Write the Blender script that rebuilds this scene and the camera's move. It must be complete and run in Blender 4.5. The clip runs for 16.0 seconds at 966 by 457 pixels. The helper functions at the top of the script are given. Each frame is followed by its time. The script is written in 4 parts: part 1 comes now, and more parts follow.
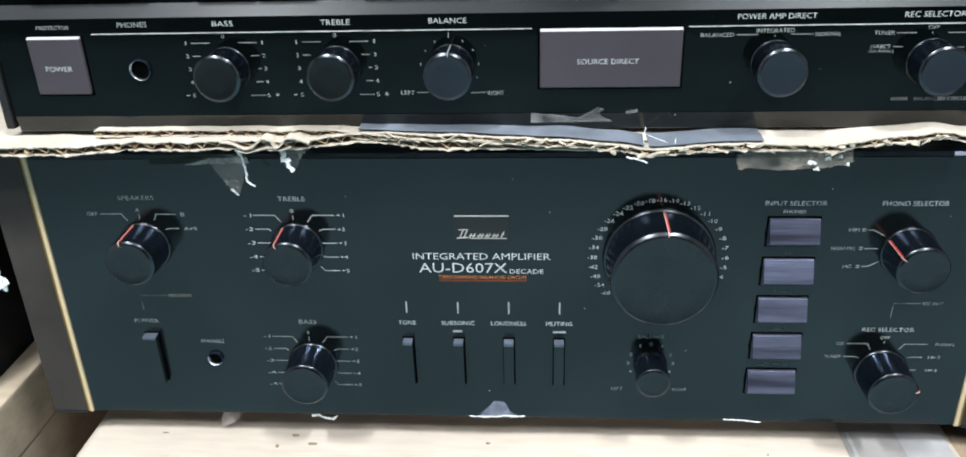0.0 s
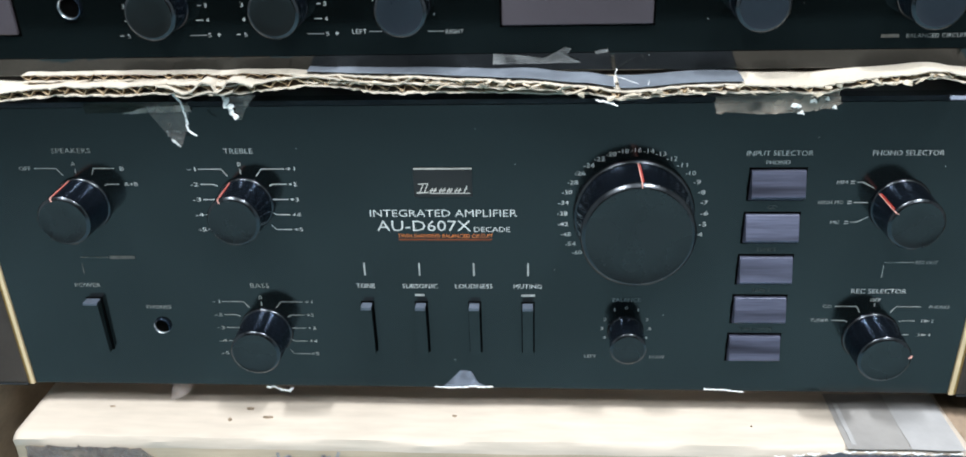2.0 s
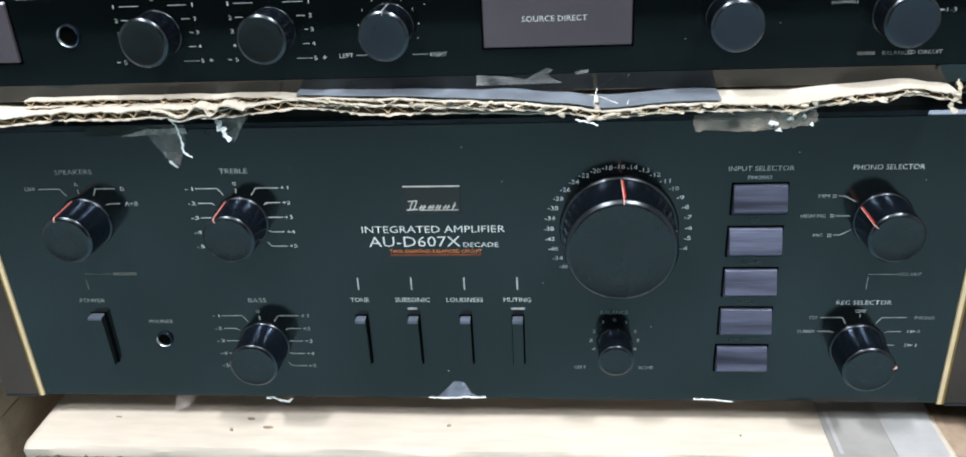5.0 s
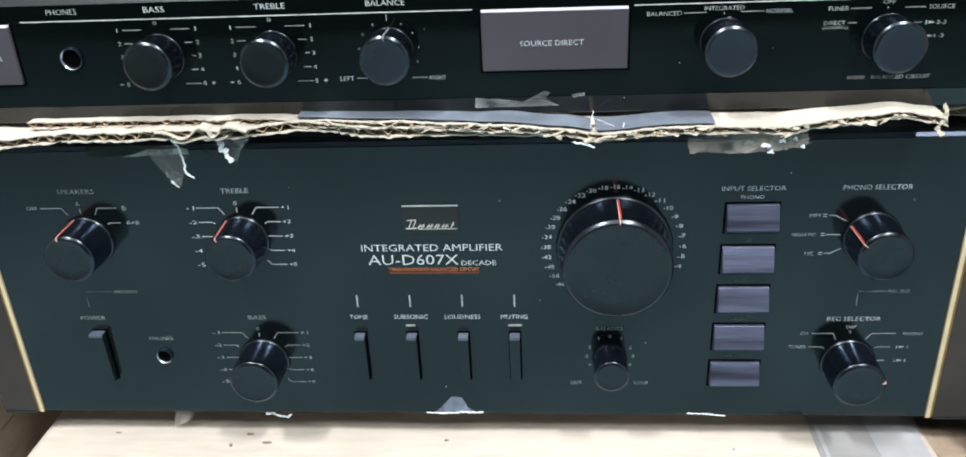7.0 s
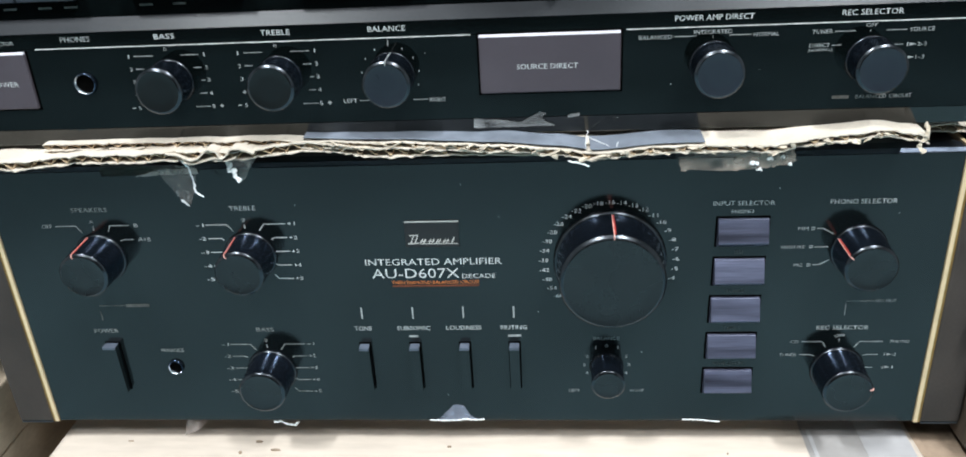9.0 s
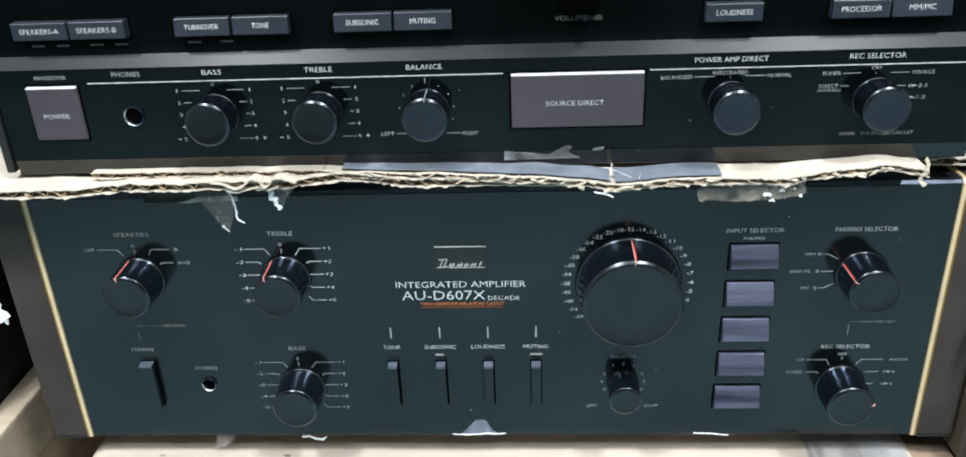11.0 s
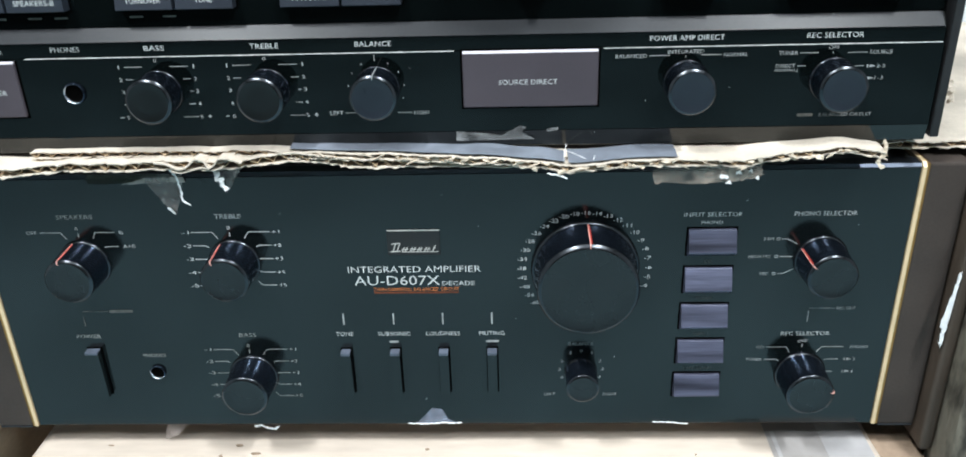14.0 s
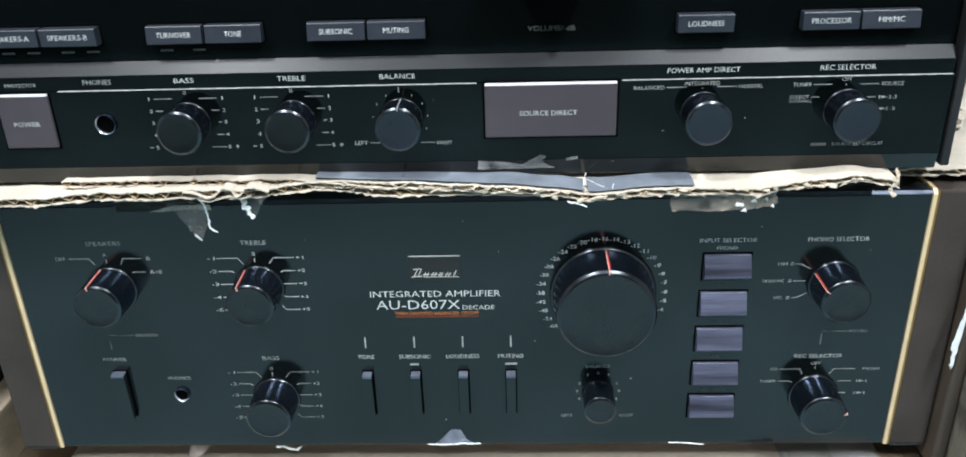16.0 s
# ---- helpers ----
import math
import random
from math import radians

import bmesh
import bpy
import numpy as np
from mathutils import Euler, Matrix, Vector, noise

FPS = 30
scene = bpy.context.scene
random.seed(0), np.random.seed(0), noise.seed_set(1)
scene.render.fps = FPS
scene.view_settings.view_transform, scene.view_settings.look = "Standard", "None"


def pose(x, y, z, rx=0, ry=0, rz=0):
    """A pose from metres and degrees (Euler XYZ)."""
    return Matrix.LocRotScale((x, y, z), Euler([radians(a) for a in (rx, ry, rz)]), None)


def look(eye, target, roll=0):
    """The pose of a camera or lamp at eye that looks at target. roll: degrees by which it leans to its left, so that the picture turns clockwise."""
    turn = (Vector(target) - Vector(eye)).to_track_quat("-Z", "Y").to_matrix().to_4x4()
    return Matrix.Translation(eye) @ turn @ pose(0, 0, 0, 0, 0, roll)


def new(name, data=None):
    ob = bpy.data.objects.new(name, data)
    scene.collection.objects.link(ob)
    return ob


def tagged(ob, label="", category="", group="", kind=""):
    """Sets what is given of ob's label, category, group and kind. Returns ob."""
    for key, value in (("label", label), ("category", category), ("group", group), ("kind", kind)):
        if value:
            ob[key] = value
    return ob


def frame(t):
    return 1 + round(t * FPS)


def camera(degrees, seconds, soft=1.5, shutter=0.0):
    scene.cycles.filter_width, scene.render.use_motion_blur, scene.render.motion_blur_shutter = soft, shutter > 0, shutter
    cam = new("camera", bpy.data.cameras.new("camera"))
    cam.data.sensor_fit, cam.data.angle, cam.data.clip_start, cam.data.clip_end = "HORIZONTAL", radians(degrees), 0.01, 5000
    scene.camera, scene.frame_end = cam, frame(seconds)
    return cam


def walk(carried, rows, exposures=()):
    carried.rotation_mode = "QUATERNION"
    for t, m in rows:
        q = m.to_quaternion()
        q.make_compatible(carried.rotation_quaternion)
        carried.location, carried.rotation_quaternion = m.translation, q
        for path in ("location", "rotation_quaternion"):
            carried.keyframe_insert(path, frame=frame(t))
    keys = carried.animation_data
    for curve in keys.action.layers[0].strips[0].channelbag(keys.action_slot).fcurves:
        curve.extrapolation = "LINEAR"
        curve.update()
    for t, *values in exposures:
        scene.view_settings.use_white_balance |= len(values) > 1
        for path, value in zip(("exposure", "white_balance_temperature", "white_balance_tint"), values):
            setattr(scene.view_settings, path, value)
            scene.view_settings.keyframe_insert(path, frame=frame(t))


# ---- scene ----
cam = camera(57.47, 16.0, soft=1.75)
EXPOSURE = 0.0
PATH = [
    (0, (0.0169, -0.3554, 0.7779), (-0.0519, 0.5418, 0.3415), -1.78),
    (0.5, (0.0142, -0.3548, 0.7746), (-0.0544, 0.5417, 0.3370), -1.87),
    (1, (0.0089, -0.3466, 0.7619), (-0.0546, 0.5522, 0.3282), -1.70),
    (1.5, (0.0153, -0.3386, 0.7509), (-0.0488, 0.5571, 0.3107), -1.67),
    (2, (0.0292, -0.3374, 0.7505), (-0.0344, 0.5572, 0.3080), -1.75),
    (2.5, (0.0490, -0.3376, 0.7491), (-0.0202, 0.5579, 0.3093), -2.13),
    (3, (0.0626, -0.3367, 0.7500), (-0.0185, 0.5544, 0.3035), -2.69),
    (3.5, (0.0636, -0.3386, 0.7511), (-0.0202, 0.5525, 0.3050), -2.84),
    (4, (0.0605, -0.3413, 0.7554), (-0.0308, 0.5509, 0.3130), -3.10),
    (4.5, (0.0521, -0.3412, 0.7585), (-0.0369, 0.5517, 0.3171), -3.07),
    (5, (0.0449, -0.3408, 0.7605), (-0.0454, 0.5510, 0.3171), -3.00),
    (7.5, (0.0414, -0.3449, 0.7702), (-0.0342, 0.5509, 0.3322), -2.69),
    (8, (0.0500, -0.3457, 0.7723), (-0.0278, 0.5479, 0.3302), -2.92),
    (8.5, (0.0503, -0.3481, 0.7773), (-0.0287, 0.5461, 0.3367), -3.22),
    (9, (0.0440, -0.3526, 0.7812), (-0.0366, 0.5414, 0.3405), -3.22),
    (11.5, (0.0226, -0.3709, 0.8010), (-0.0270, 0.5285, 0.3667), -2.26),
    (12, (0.0244, -0.3682, 0.7996), (-0.0209, 0.5282, 0.3589), -2.18),
    (12.5, (0.0276, -0.3660, 0.7906), (-0.0116, 0.5312, 0.3507), -1.85),
    (13, (0.0330, -0.3642, 0.7878), (-0.0024, 0.5334, 0.3484), -1.68),
    (13.5, (0.0372, -0.3640, 0.7867), (0.0004, 0.5338, 0.3479), -1.66),
    (14, (0.0370, -0.3641, 0.7888), (-0.0014, 0.5346, 0.3519), -1.73),
    (14.5, (0.0344, -0.3631, 0.7897), (-0.0042, 0.5370, 0.3557), -1.75),
    (15, (0.0320, -0.3635, 0.7901), (-0.0062, 0.5360, 0.3549), -1.72),
    (15.5, (0.0300, -0.3656, 0.7928), (-0.0072, 0.5357, 0.3613), -1.72),
    (16, (0.0283, -0.3691, 0.7998), (-0.0104, 0.5342, 0.3727), -1.84),
]
walk(cam, [(t, look(eye, target, roll)) for t, eye, target, roll in PATH], [(0.0, EXPOSURE), (16.0, EXPOSURE)])

# ---- world and lamps ----
world = bpy.data.worlds.new("world")
scene.world = world
world.use_nodes = True
world.node_tree.nodes["Background"].inputs[0].default_value = (0.62, 0.70, 0.80, 1)
world.node_tree.nodes["Background"].inputs[1].default_value = 0.02

# The pair at y -1.30 is added to light the floor the fronts mirror.
LAMPS = ((-0.62, -0.76, 2.30, 41.0), (0.66, -0.76, 2.30, 41.0), (-0.62, -1.30, 2.30, 17.0), (0.66, -1.30, 2.30, 17.0))
for lx, ly, lz, power in LAMPS:
    lamp = bpy.data.lights.new("tube_light", "AREA")
    lamp.shape, lamp.size, lamp.size_y = "RECTANGLE", 0.06, 0.36
    lamp.energy, lamp.color = power, (0.91, 0.97, 1.0)
    new("tube_light", lamp).matrix_world = pose(lx, ly, lz - 0.03)


# ---- materials ----
def material(name, color, rough=0.5, metal=0.0, spec=0.5, scale=60.0, vary=0.12, stretch=(1, 1, 1), bump=0.05, fine=900.0,
             second=None, rough_vary=0.1, coat=0.0, random_tint=0.0):
    """Two scales of noise move the colour, the roughness and the relief; second: a stain colour."""
    m = bpy.data.materials.new(name)
    m.use_nodes = True
    n, l = m.node_tree.nodes, m.node_tree.links
    b = n["Principled BSDF"]
    co = n.new("ShaderNodeTexCoord")
    mp = n.new("ShaderNodeMapping")
    mp.inputs["Scale"].default_value = stretch
    l.new(co.outputs["Object"], mp.inputs["Vector"])
    big, small = n.new("ShaderNodeTexNoise"), n.new("ShaderNodeTexNoise")
    big.inputs["Scale"].default_value, big.inputs["Detail"].default_value = scale, 5
    small.inputs["Scale"].default_value, small.inputs["Detail"].default_value = fine, 3
    for t in (big, small):
        l.new(mp.outputs[0], t.inputs["Vector"])
    ramp = n.new("ShaderNodeMix")
    ramp.data_type = "RGBA"
    dark = second or tuple(c * (1 - vary * 2) for c in color)
    ramp.inputs[6].default_value, ramp.inputs[7].default_value = (*dark, 1), (*[min(1, c * (1 + vary)) for c in color], 1)
    rng = n.new("ShaderNodeMapRange")
    rng.inputs[1].default_value, rng.inputs[2].default_value = (0.35, 0.5) if second else (0.25, 0.75)
    l.new(big.outputs[0], rng.inputs[0])
    l.new(rng.outputs[0], ramp.inputs[0])
    grain = n.new("ShaderNodeMix")
    grain.data_type, grain.blend_type = "RGBA", "MULTIPLY"
    grain.inputs[0].default_value = min(1.0, vary * 1.5)
    l.new(ramp.outputs[2], grain.inputs[6])
    l.new(small.outputs[0], grain.inputs[7])
    l.new(grain.outputs[2], b.inputs["Base Color"])
    rr = n.new("ShaderNodeMapRange")
    rr.inputs[3].default_value, rr.inputs[4].default_value = max(0.02, rough - rough_vary), min(1, rough + rough_vary)
    l.new(big.outputs[0], rr.inputs[0])
    l.new(rr.outputs[0], b.inputs["Roughness"])
    b.inputs["Metallic"].default_value = metal
    b.inputs["Specular IOR Level"].default_value = spec
    b.inputs["Coat Weight"].default_value = coat
    if bump:
        bp = n.new("ShaderNodeBump")
        bp.inputs["Strength"].default_value, bp.inputs["Distance"].default_value = bump, 0.001
        l.new(small.outputs[0], bp.inputs["Height"])
        l.new(bp.outputs[0], b.inputs["Normal"])
    return m


def film(name, color, alpha, rough=0.25):
    """Thin plastic film: part clear, part milky and creased."""
    m = material(name, color, 0.5, spec=0.2, scale=90, vary=0.2, bump=0.6, fine=260)
    n, l = m.node_tree.nodes, m.node_tree.links
    b = n["Principled BSDF"]
    tex = n.new("ShaderNodeTexNoise")
    tex.inputs["Scale"].default_value, tex.inputs["Detail"].default_value = 140, 6
    co = n.new("ShaderNodeTexCoord")
    l.new(co.outputs["Object"], tex.inputs["Vector"])
    r = n.new("ShaderNodeMapRange")
    r.inputs[1].default_value, r.inputs[2].default_value = 0.3, 0.7
    r.inputs[3].default_value, r.inputs[4].default_value = max(0, alpha - 0.25), min(1, alpha + 0.25)
    l.new(tex.outputs[0], r.inputs[0])
    l.new(r.outputs[0], b.inputs["Alpha"])
    return m


M = {
    "satin": material("satin_black_paint", (0.0042, 0.0062, 0.0068), 0.125, spec=0.55, scale=14, vary=0.10, bump=0.02, fine=2500, rough_vary=0.04),
    "gloss": material("gloss_black_acrylic", (0.0022, 0.0036, 0.0038), 0.06, spec=0.30, scale=20, vary=0.15, bump=0.004, fine=900, rough_vary=0.04),
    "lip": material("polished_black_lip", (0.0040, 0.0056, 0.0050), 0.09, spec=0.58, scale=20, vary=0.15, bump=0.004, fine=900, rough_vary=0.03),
    "black": material("matte_black", (0.012, 0.012, 0.013), 0.5, vary=0.1),
    "knob": material("knob_black_metal", (0.070, 0.098, 0.148), 0.23, metal=0.95, spec=0.6, scale=40, vary=0.2, bump=0.02, stretch=(1, 0.05, 1)),
    "face": material("knob_face_grey", (0.0075, 0.0095, 0.0108), 0.27, spec=0.5, scale=60, vary=0.12, bump=0.02, fine=1800),
    "dface": material("knob_face_dark_reflection", (0.0055, 0.0070, 0.0075), 0.33, spec=0.35, scale=60, vary=0.15, bump=0.02, fine=1800),
    "uface": material("knob_face_slate", (0.015, 0.020, 0.028), 0.32, spec=0.4, scale=60, vary=0.12, bump=0.02, fine=1800),
    "chrome": material("turned_aluminium_edge", (0.62, 0.64, 0.68), 0.22, metal=1.0, scale=120, vary=0.1, bump=0.02),
    "rim": material("turned_black_metal_rim", (0.080, 0.086, 0.097), 0.25, metal=1.0, scale=120, vary=0.15, bump=0.02, rough_vary=0.05),
    "goldside": material("shaded_gold_flank", (0.30, 0.17, 0.05), 0.4, metal=0.5, scale=80, vary=0.1),
    "gold": material("gold_anodised_trim", (0.74, 0.56, 0.34), 0.42, metal=0.1, scale=80, vary=0.08, bump=0.03),
    "side": material("brown_vinyl_side", (0.056, 0.044, 0.038), 0.62, spec=0.3, scale=30, vary=0.2, bump=0.10, fine=700, stretch=(1, 0.3, 1)),
    "button": material("lilac_brushed_button", (0.180, 0.190, 0.285), 0.40, metal=0.45, scale=95, vary=0.40, bump=0.12, fine=900, stretch=(0.08, 1, 1.6)),
    "pale": material("button_edge_glint", (0.62, 0.60, 0.66), 0.35, scale=60, vary=0.1),
    "mauve": material("mauve_grey_button", (0.062, 0.050, 0.060), 0.42, scale=30, vary=0.08, bump=0.02),
    "slate": material("slate_blue_button", (0.024, 0.029, 0.040), 0.36, scale=40, vary=0.12, bump=0.02),
    # Overhead light on the lever tops, put into a paler colour.
    "levertop": material("lit_lever_top", (0.105, 0.125, 0.165), 0.4, scale=150, vary=0.2),
    "ledge": material("grey_ledge", (0.034, 0.036, 0.040), 0.30, spec=0.10, scale=18, vary=0.15, bump=0.02, rough_vary=0.03),
    "white": material("white_print", (0.62, 0.64, 0.64), 0.6, scale=400, vary=0.12),
    # Dimmer print; its pale grey also paints the highlight on the upper ridge.
    "dim": material("dim_print_and_ridge_glint", (0.44, 0.46, 0.46), 0.6, scale=300, vary=0.25),
    # A dimmer grey print for four titles and the BASS scale.
    "worn": material("dimmer_print", (0.42, 0.435, 0.42), 0.6, scale=300, vary=0.3),
    "faint": material("brown_grey_print", (0.16, 0.155, 0.14), 0.6, scale=300, vary=0.25),
    "orange": material("orange_print", (0.80, 0.22, 0.035), 0.6, scale=300, vary=0.15),
    "rust": material("orange_glow_bar", (0.34, 0.075, 0.015), 0.6, scale=300, vary=0.25),
    "rustdark": material("dim_orange_glow_bar", (0.085, 0.022, 0.006), 0.6, scale=300, vary=0.3),
    "silver": material("silver_emblem", (0.52, 0.50, 0.47), 0.35, metal=0.0, scale=100, vary=0.1),
    "red": material("red_pointer", (0.90, 0.45, 0.38), 0.5, scale=200, vary=0.12),
    "slat": material("dark_brown_slat", (0.085, 0.060, 0.043), 0.6, scale=40, vary=0.25, bump=0.2, fine=300, stretch=(1, 1, 0.2)),
    "edge": material("glint_chamfer_metal", (0.085, 0.10, 0.13), 0.42, metal=0.9, scale=90, vary=0.2, bump=0.05, stretch=(0.1, 1, 1)),
    "bounce": material("pale_bounce_metal", (0.58, 0.55, 0.50), 0.5, metal=0.2, scale=60, vary=0.15, bump=0.05),
    "cover": material("dull_steel_cover", (0.20, 0.22, 0.23), 0.36, metal=0.7, scale=40, vary=0.25, bump=0.05, fine=900),
    "band": material("dark_red_band", (0.36, 0.030, 0.022), 0.35, scale=200, vary=0.15),
    "card": material("corrugated_card", (0.68, 0.60, 0.505), 0.85, scale=35, vary=0.14, bump=0.25, fine=600, second=None),
    "paper": material("torn_paper_fibre", (0.68, 0.58, 0.46), 0.9, scale=200, vary=0.2, bump=0.4, fine=900),
    "cardin": material("card_flute_paper", (0.52, 0.38, 0.24), 0.9, scale=60, vary=0.2, bump=0.25, fine=700),
    "wood": material("planed_pine", (0.665, 0.567, 0.48), 0.65, scale=9, vary=0.20, bump=0.18, fine=220, stretch=(0.2, 1, 2.2)),
    "tanpine": material("tan_pine_face", (0.60, 0.485, 0.36), 0.7, scale=18, vary=0.2, bump=0.2, fine=220, stretch=(0.15, 1, 2.0)),
    "knotwood": material("knot_wood", (0.40, 0.30, 0.215), 0.8, scale=150, vary=0.3, bump=0.3),
    "wooddark": material("old_pine", (0.40, 0.29, 0.18), 0.75, scale=14, vary=0.25, bump=0.25, fine=200, stretch=(1, 0.12, 2)),
    "post": material("weathered_grey_post", (0.145, 0.125, 0.095), 0.75, scale=75, vary=0.3, bump=0.45, fine=300, second=(0.045, 0.037, 0.026), stretch=(0.4, 1, 1)),
    "stain": film("dull_grey_patch", (0.26, 0.225, 0.215), 0.55),
    "tapeblue": material("blue_grey_tape", (0.25, 0.28, 0.335), 0.24, scale=40, vary=0.2, bump=0.25, fine=120, spec=0.6),
    "tapegrey": material("dark_plastic_tape", (0.19, 0.20, 0.245), 0.24, scale=70, vary=0.25, bump=0.5, fine=160, spec=0.6),
    "film": film("clear_film", (0.82, 0.73, 0.68), 0.46),
    "filmmilk": film("milky_film", (0.62, 0.52, 0.44), 0.30),
    "filmthin": film("thin_clear_film", (0.72, 0.63, 0.60), 0.24),
    "filmblue": film("bluish_clear_film", (0.42, 0.47, 0.60), 0.33),
    "filmdull": film("dull_clear_film", (0.42, 0.44, 0.45), 0.30),
    "filmgrey": material("greyish_film", (0.33, 0.31, 0.30), 0.35, scale=30, vary=0.10, bump=0.3, fine=120),
    "filmpale": material("pale_greyish_film", (0.43, 0.415, 0.42), 0.35, scale=30, vary=0.10, bump=0.3, fine=120),
    "residue": film("tape_residue_film", (0.055, 0.060, 0.050), 0.45),
    "shred": material("white_plastic_shred", (0.90, 0.91, 0.93), 0.35, scale=120, vary=0.1, bump=0.4, fine=400),
    "pencil": material("pencil_mark", (0.34, 0.33, 0.34), 0.8, scale=200, vary=0.2),
    "wall": material("painted_wall", (0.55, 0.56, 0.56), 0.8, scale=2, vary=0.1, bump=0.05, fine=80),
    "darkwall": material("dark_reflection_wall", (0.014, 0.016, 0.016), 0.8, scale=2, vary=0.2, bump=0.05, fine=80),
    "floor": material("pale_floor", (0.285, 0.47, 0.53), 0.7, scale=3, vary=0.2, bump=0.1, fine=60),
    "ceiling": material("ceiling_board", (0.48, 0.49, 0.49), 0.85, scale=2, vary=0.06),
    "whiteboard": material("white_foam_sheet", (0.88, 0.89, 0.92), 0.7, scale=12, vary=0.05, bump=0.05),
    "case": material("black_filler", (0.012, 0.012, 0.013), 0.6, scale=40, vary=0.2, bump=0.1),
    "darkdeck": material("dark_deck_board", (0.13, 0.092, 0.060), 0.8, scale=18, vary=0.25, bump=0.2, fine=300),
    # Shade inside bores, slots and button gaps, painted as flat black shapes.
    "void": material("recess_shade_black", (0.002, 0.002, 0.002), 0.9, spec=0.0, vary=0.1, bump=0.0),
    "tan": material("tan_board", (0.29, 0.21, 0.15), 0.8, scale=42, vary=0.2, second=(0.12, 0.075, 0.04), bump=0.2, fine=300),
}
glow = bpy.data.materials.new("lit_diffuser")
glow.use_nodes = True
glow.node_tree.nodes["Principled BSDF"].inputs["Emission Color"].default_value = (0.93, 0.97, 1, 1)
glow.node_tree.nodes["Principled BSDF"].inputs["Emission Strength"].default_value = 6.0


# ---- building helpers ----
def finish(ob, bm, mat, smooth=None):
    bmesh.ops.recalc_face_normals(bm, faces=bm.faces)
    me = bpy.data.meshes.new(ob)
    bm.to_mesh(me)
    bm.free()
    me.materials.append(mat)
    if smooth:
        me.shade_smooth()
        me.set_sharp_from_angle(angle=radians(smooth))
    return me


def part(name, bm, mat, parent=None, label="", smooth=None):
    ob = new(name, finish(name, bm, mat, smooth))
    if parent:
        ob.parent = parent
    return tagged(ob, label)


def thing(name, label, category, at=(0, 0, 0), group="", kind=""):
    ob = new(name)
    ob.empty_display_size = 0.02
    return tagged(ob, label, category, group, kind)


def box(x0, x1, y0, y1, z0, z1, bevel=0.0, segments=2, bm=None):
    bm = bm or bmesh.new()
    made = bmesh.ops.create_cube(bm, size=1)["verts"]
    for v in made:
        v.co = ((x0 + x1) / 2 + v.co.x * (x1 - x0), (y0 + y1) / 2 + v.co.y * (y1 - y0), (z0 + z1) / 2 + v.co.z * (z1 - z0))
    if bevel:
        edges = {e for v in made for e in v.link_edges}
        bmesh.ops.bevel(bm, geom=list(edges), offset=bevel, segments=segments, affect="EDGES", profile=0.6)
    return bm


def prism(profile, x0, x1, bm=None):
    """A profile of (y, z) drawn out along x."""
    bm = bm or bmesh.new()
    a = [bm.verts.new((x0, y, z)) for y, z in profile]
    b = [bm.verts.new((x1, y, z)) for y, z in profile]
    n = len(profile)
    for i in range(n):
        bm.faces.new((a[i], a[(i + 1) % n], b[(i + 1) % n], b[i]))
    bm.faces.new(a)
    bm.faces.new(b[::-1])
    return bm


def lathe(profile, cx, y0, cz, steps=64, bm=None):
    """A profile of (radius, depth towards the front) turned about an axis along y."""
    bm = bm or bmesh.new()
    rings = []
    for r, d in profile:
        if r < 1e-6:
            rings.append([bm.verts.new((cx, y0 - d, cz))])
        else:
            rings.append([bm.verts.new((cx + r * math.sin(i * math.tau / steps), y0 - d, cz + r * math.cos(i * math.tau / steps))) for i in range(steps)])
    for p, q in zip(rings, rings[1:]):
        for i in range(steps):
            j = (i + 1) % steps
            if len(p) == 1 and len(q) == 1:
                continue
            if len(p) == 1:
                bm.faces.new((p[0], q[i], q[j]))
            elif len(q) == 1:
                bm.faces.new((p[i], q[0], p[j]))
            else:
                bm.faces.new((p[i], q[i], q[j], p[j]))
    return bm


FACE_GAP = 0.00012


def stroke(bm, x0, z0, x1, z1, w, y):
    """A printed line on a front."""
    d = Vector((x1 - x0, z1 - z0))
    n = Vector((-d.y, d.x)).normalized() * w / 2
    bm.faces.new([bm.verts.new((px, y, pz)) for px, pz in ((x0 + n.x, z0 + n.y), (x1 + n.x, z1 + n.y), (x1 - n.x, z1 - n.y), (x0 - n.x, z0 - n.y))])
    return bm


def marks(parent, lines, y, mat="white", w=0.00035, name="scale_mark"):
    for chain in lines:
        bm = bmesh.new()
        for (ax, az), (bx, bz) in zip(chain, chain[1:]):
            stroke(bm, ax / 1000, 0.5 + az / 1000, bx / 1000, 0.5 + bz / 1000, w, y - FACE_GAP)
        part(name, bm, M[mat], parent)


letters = {}


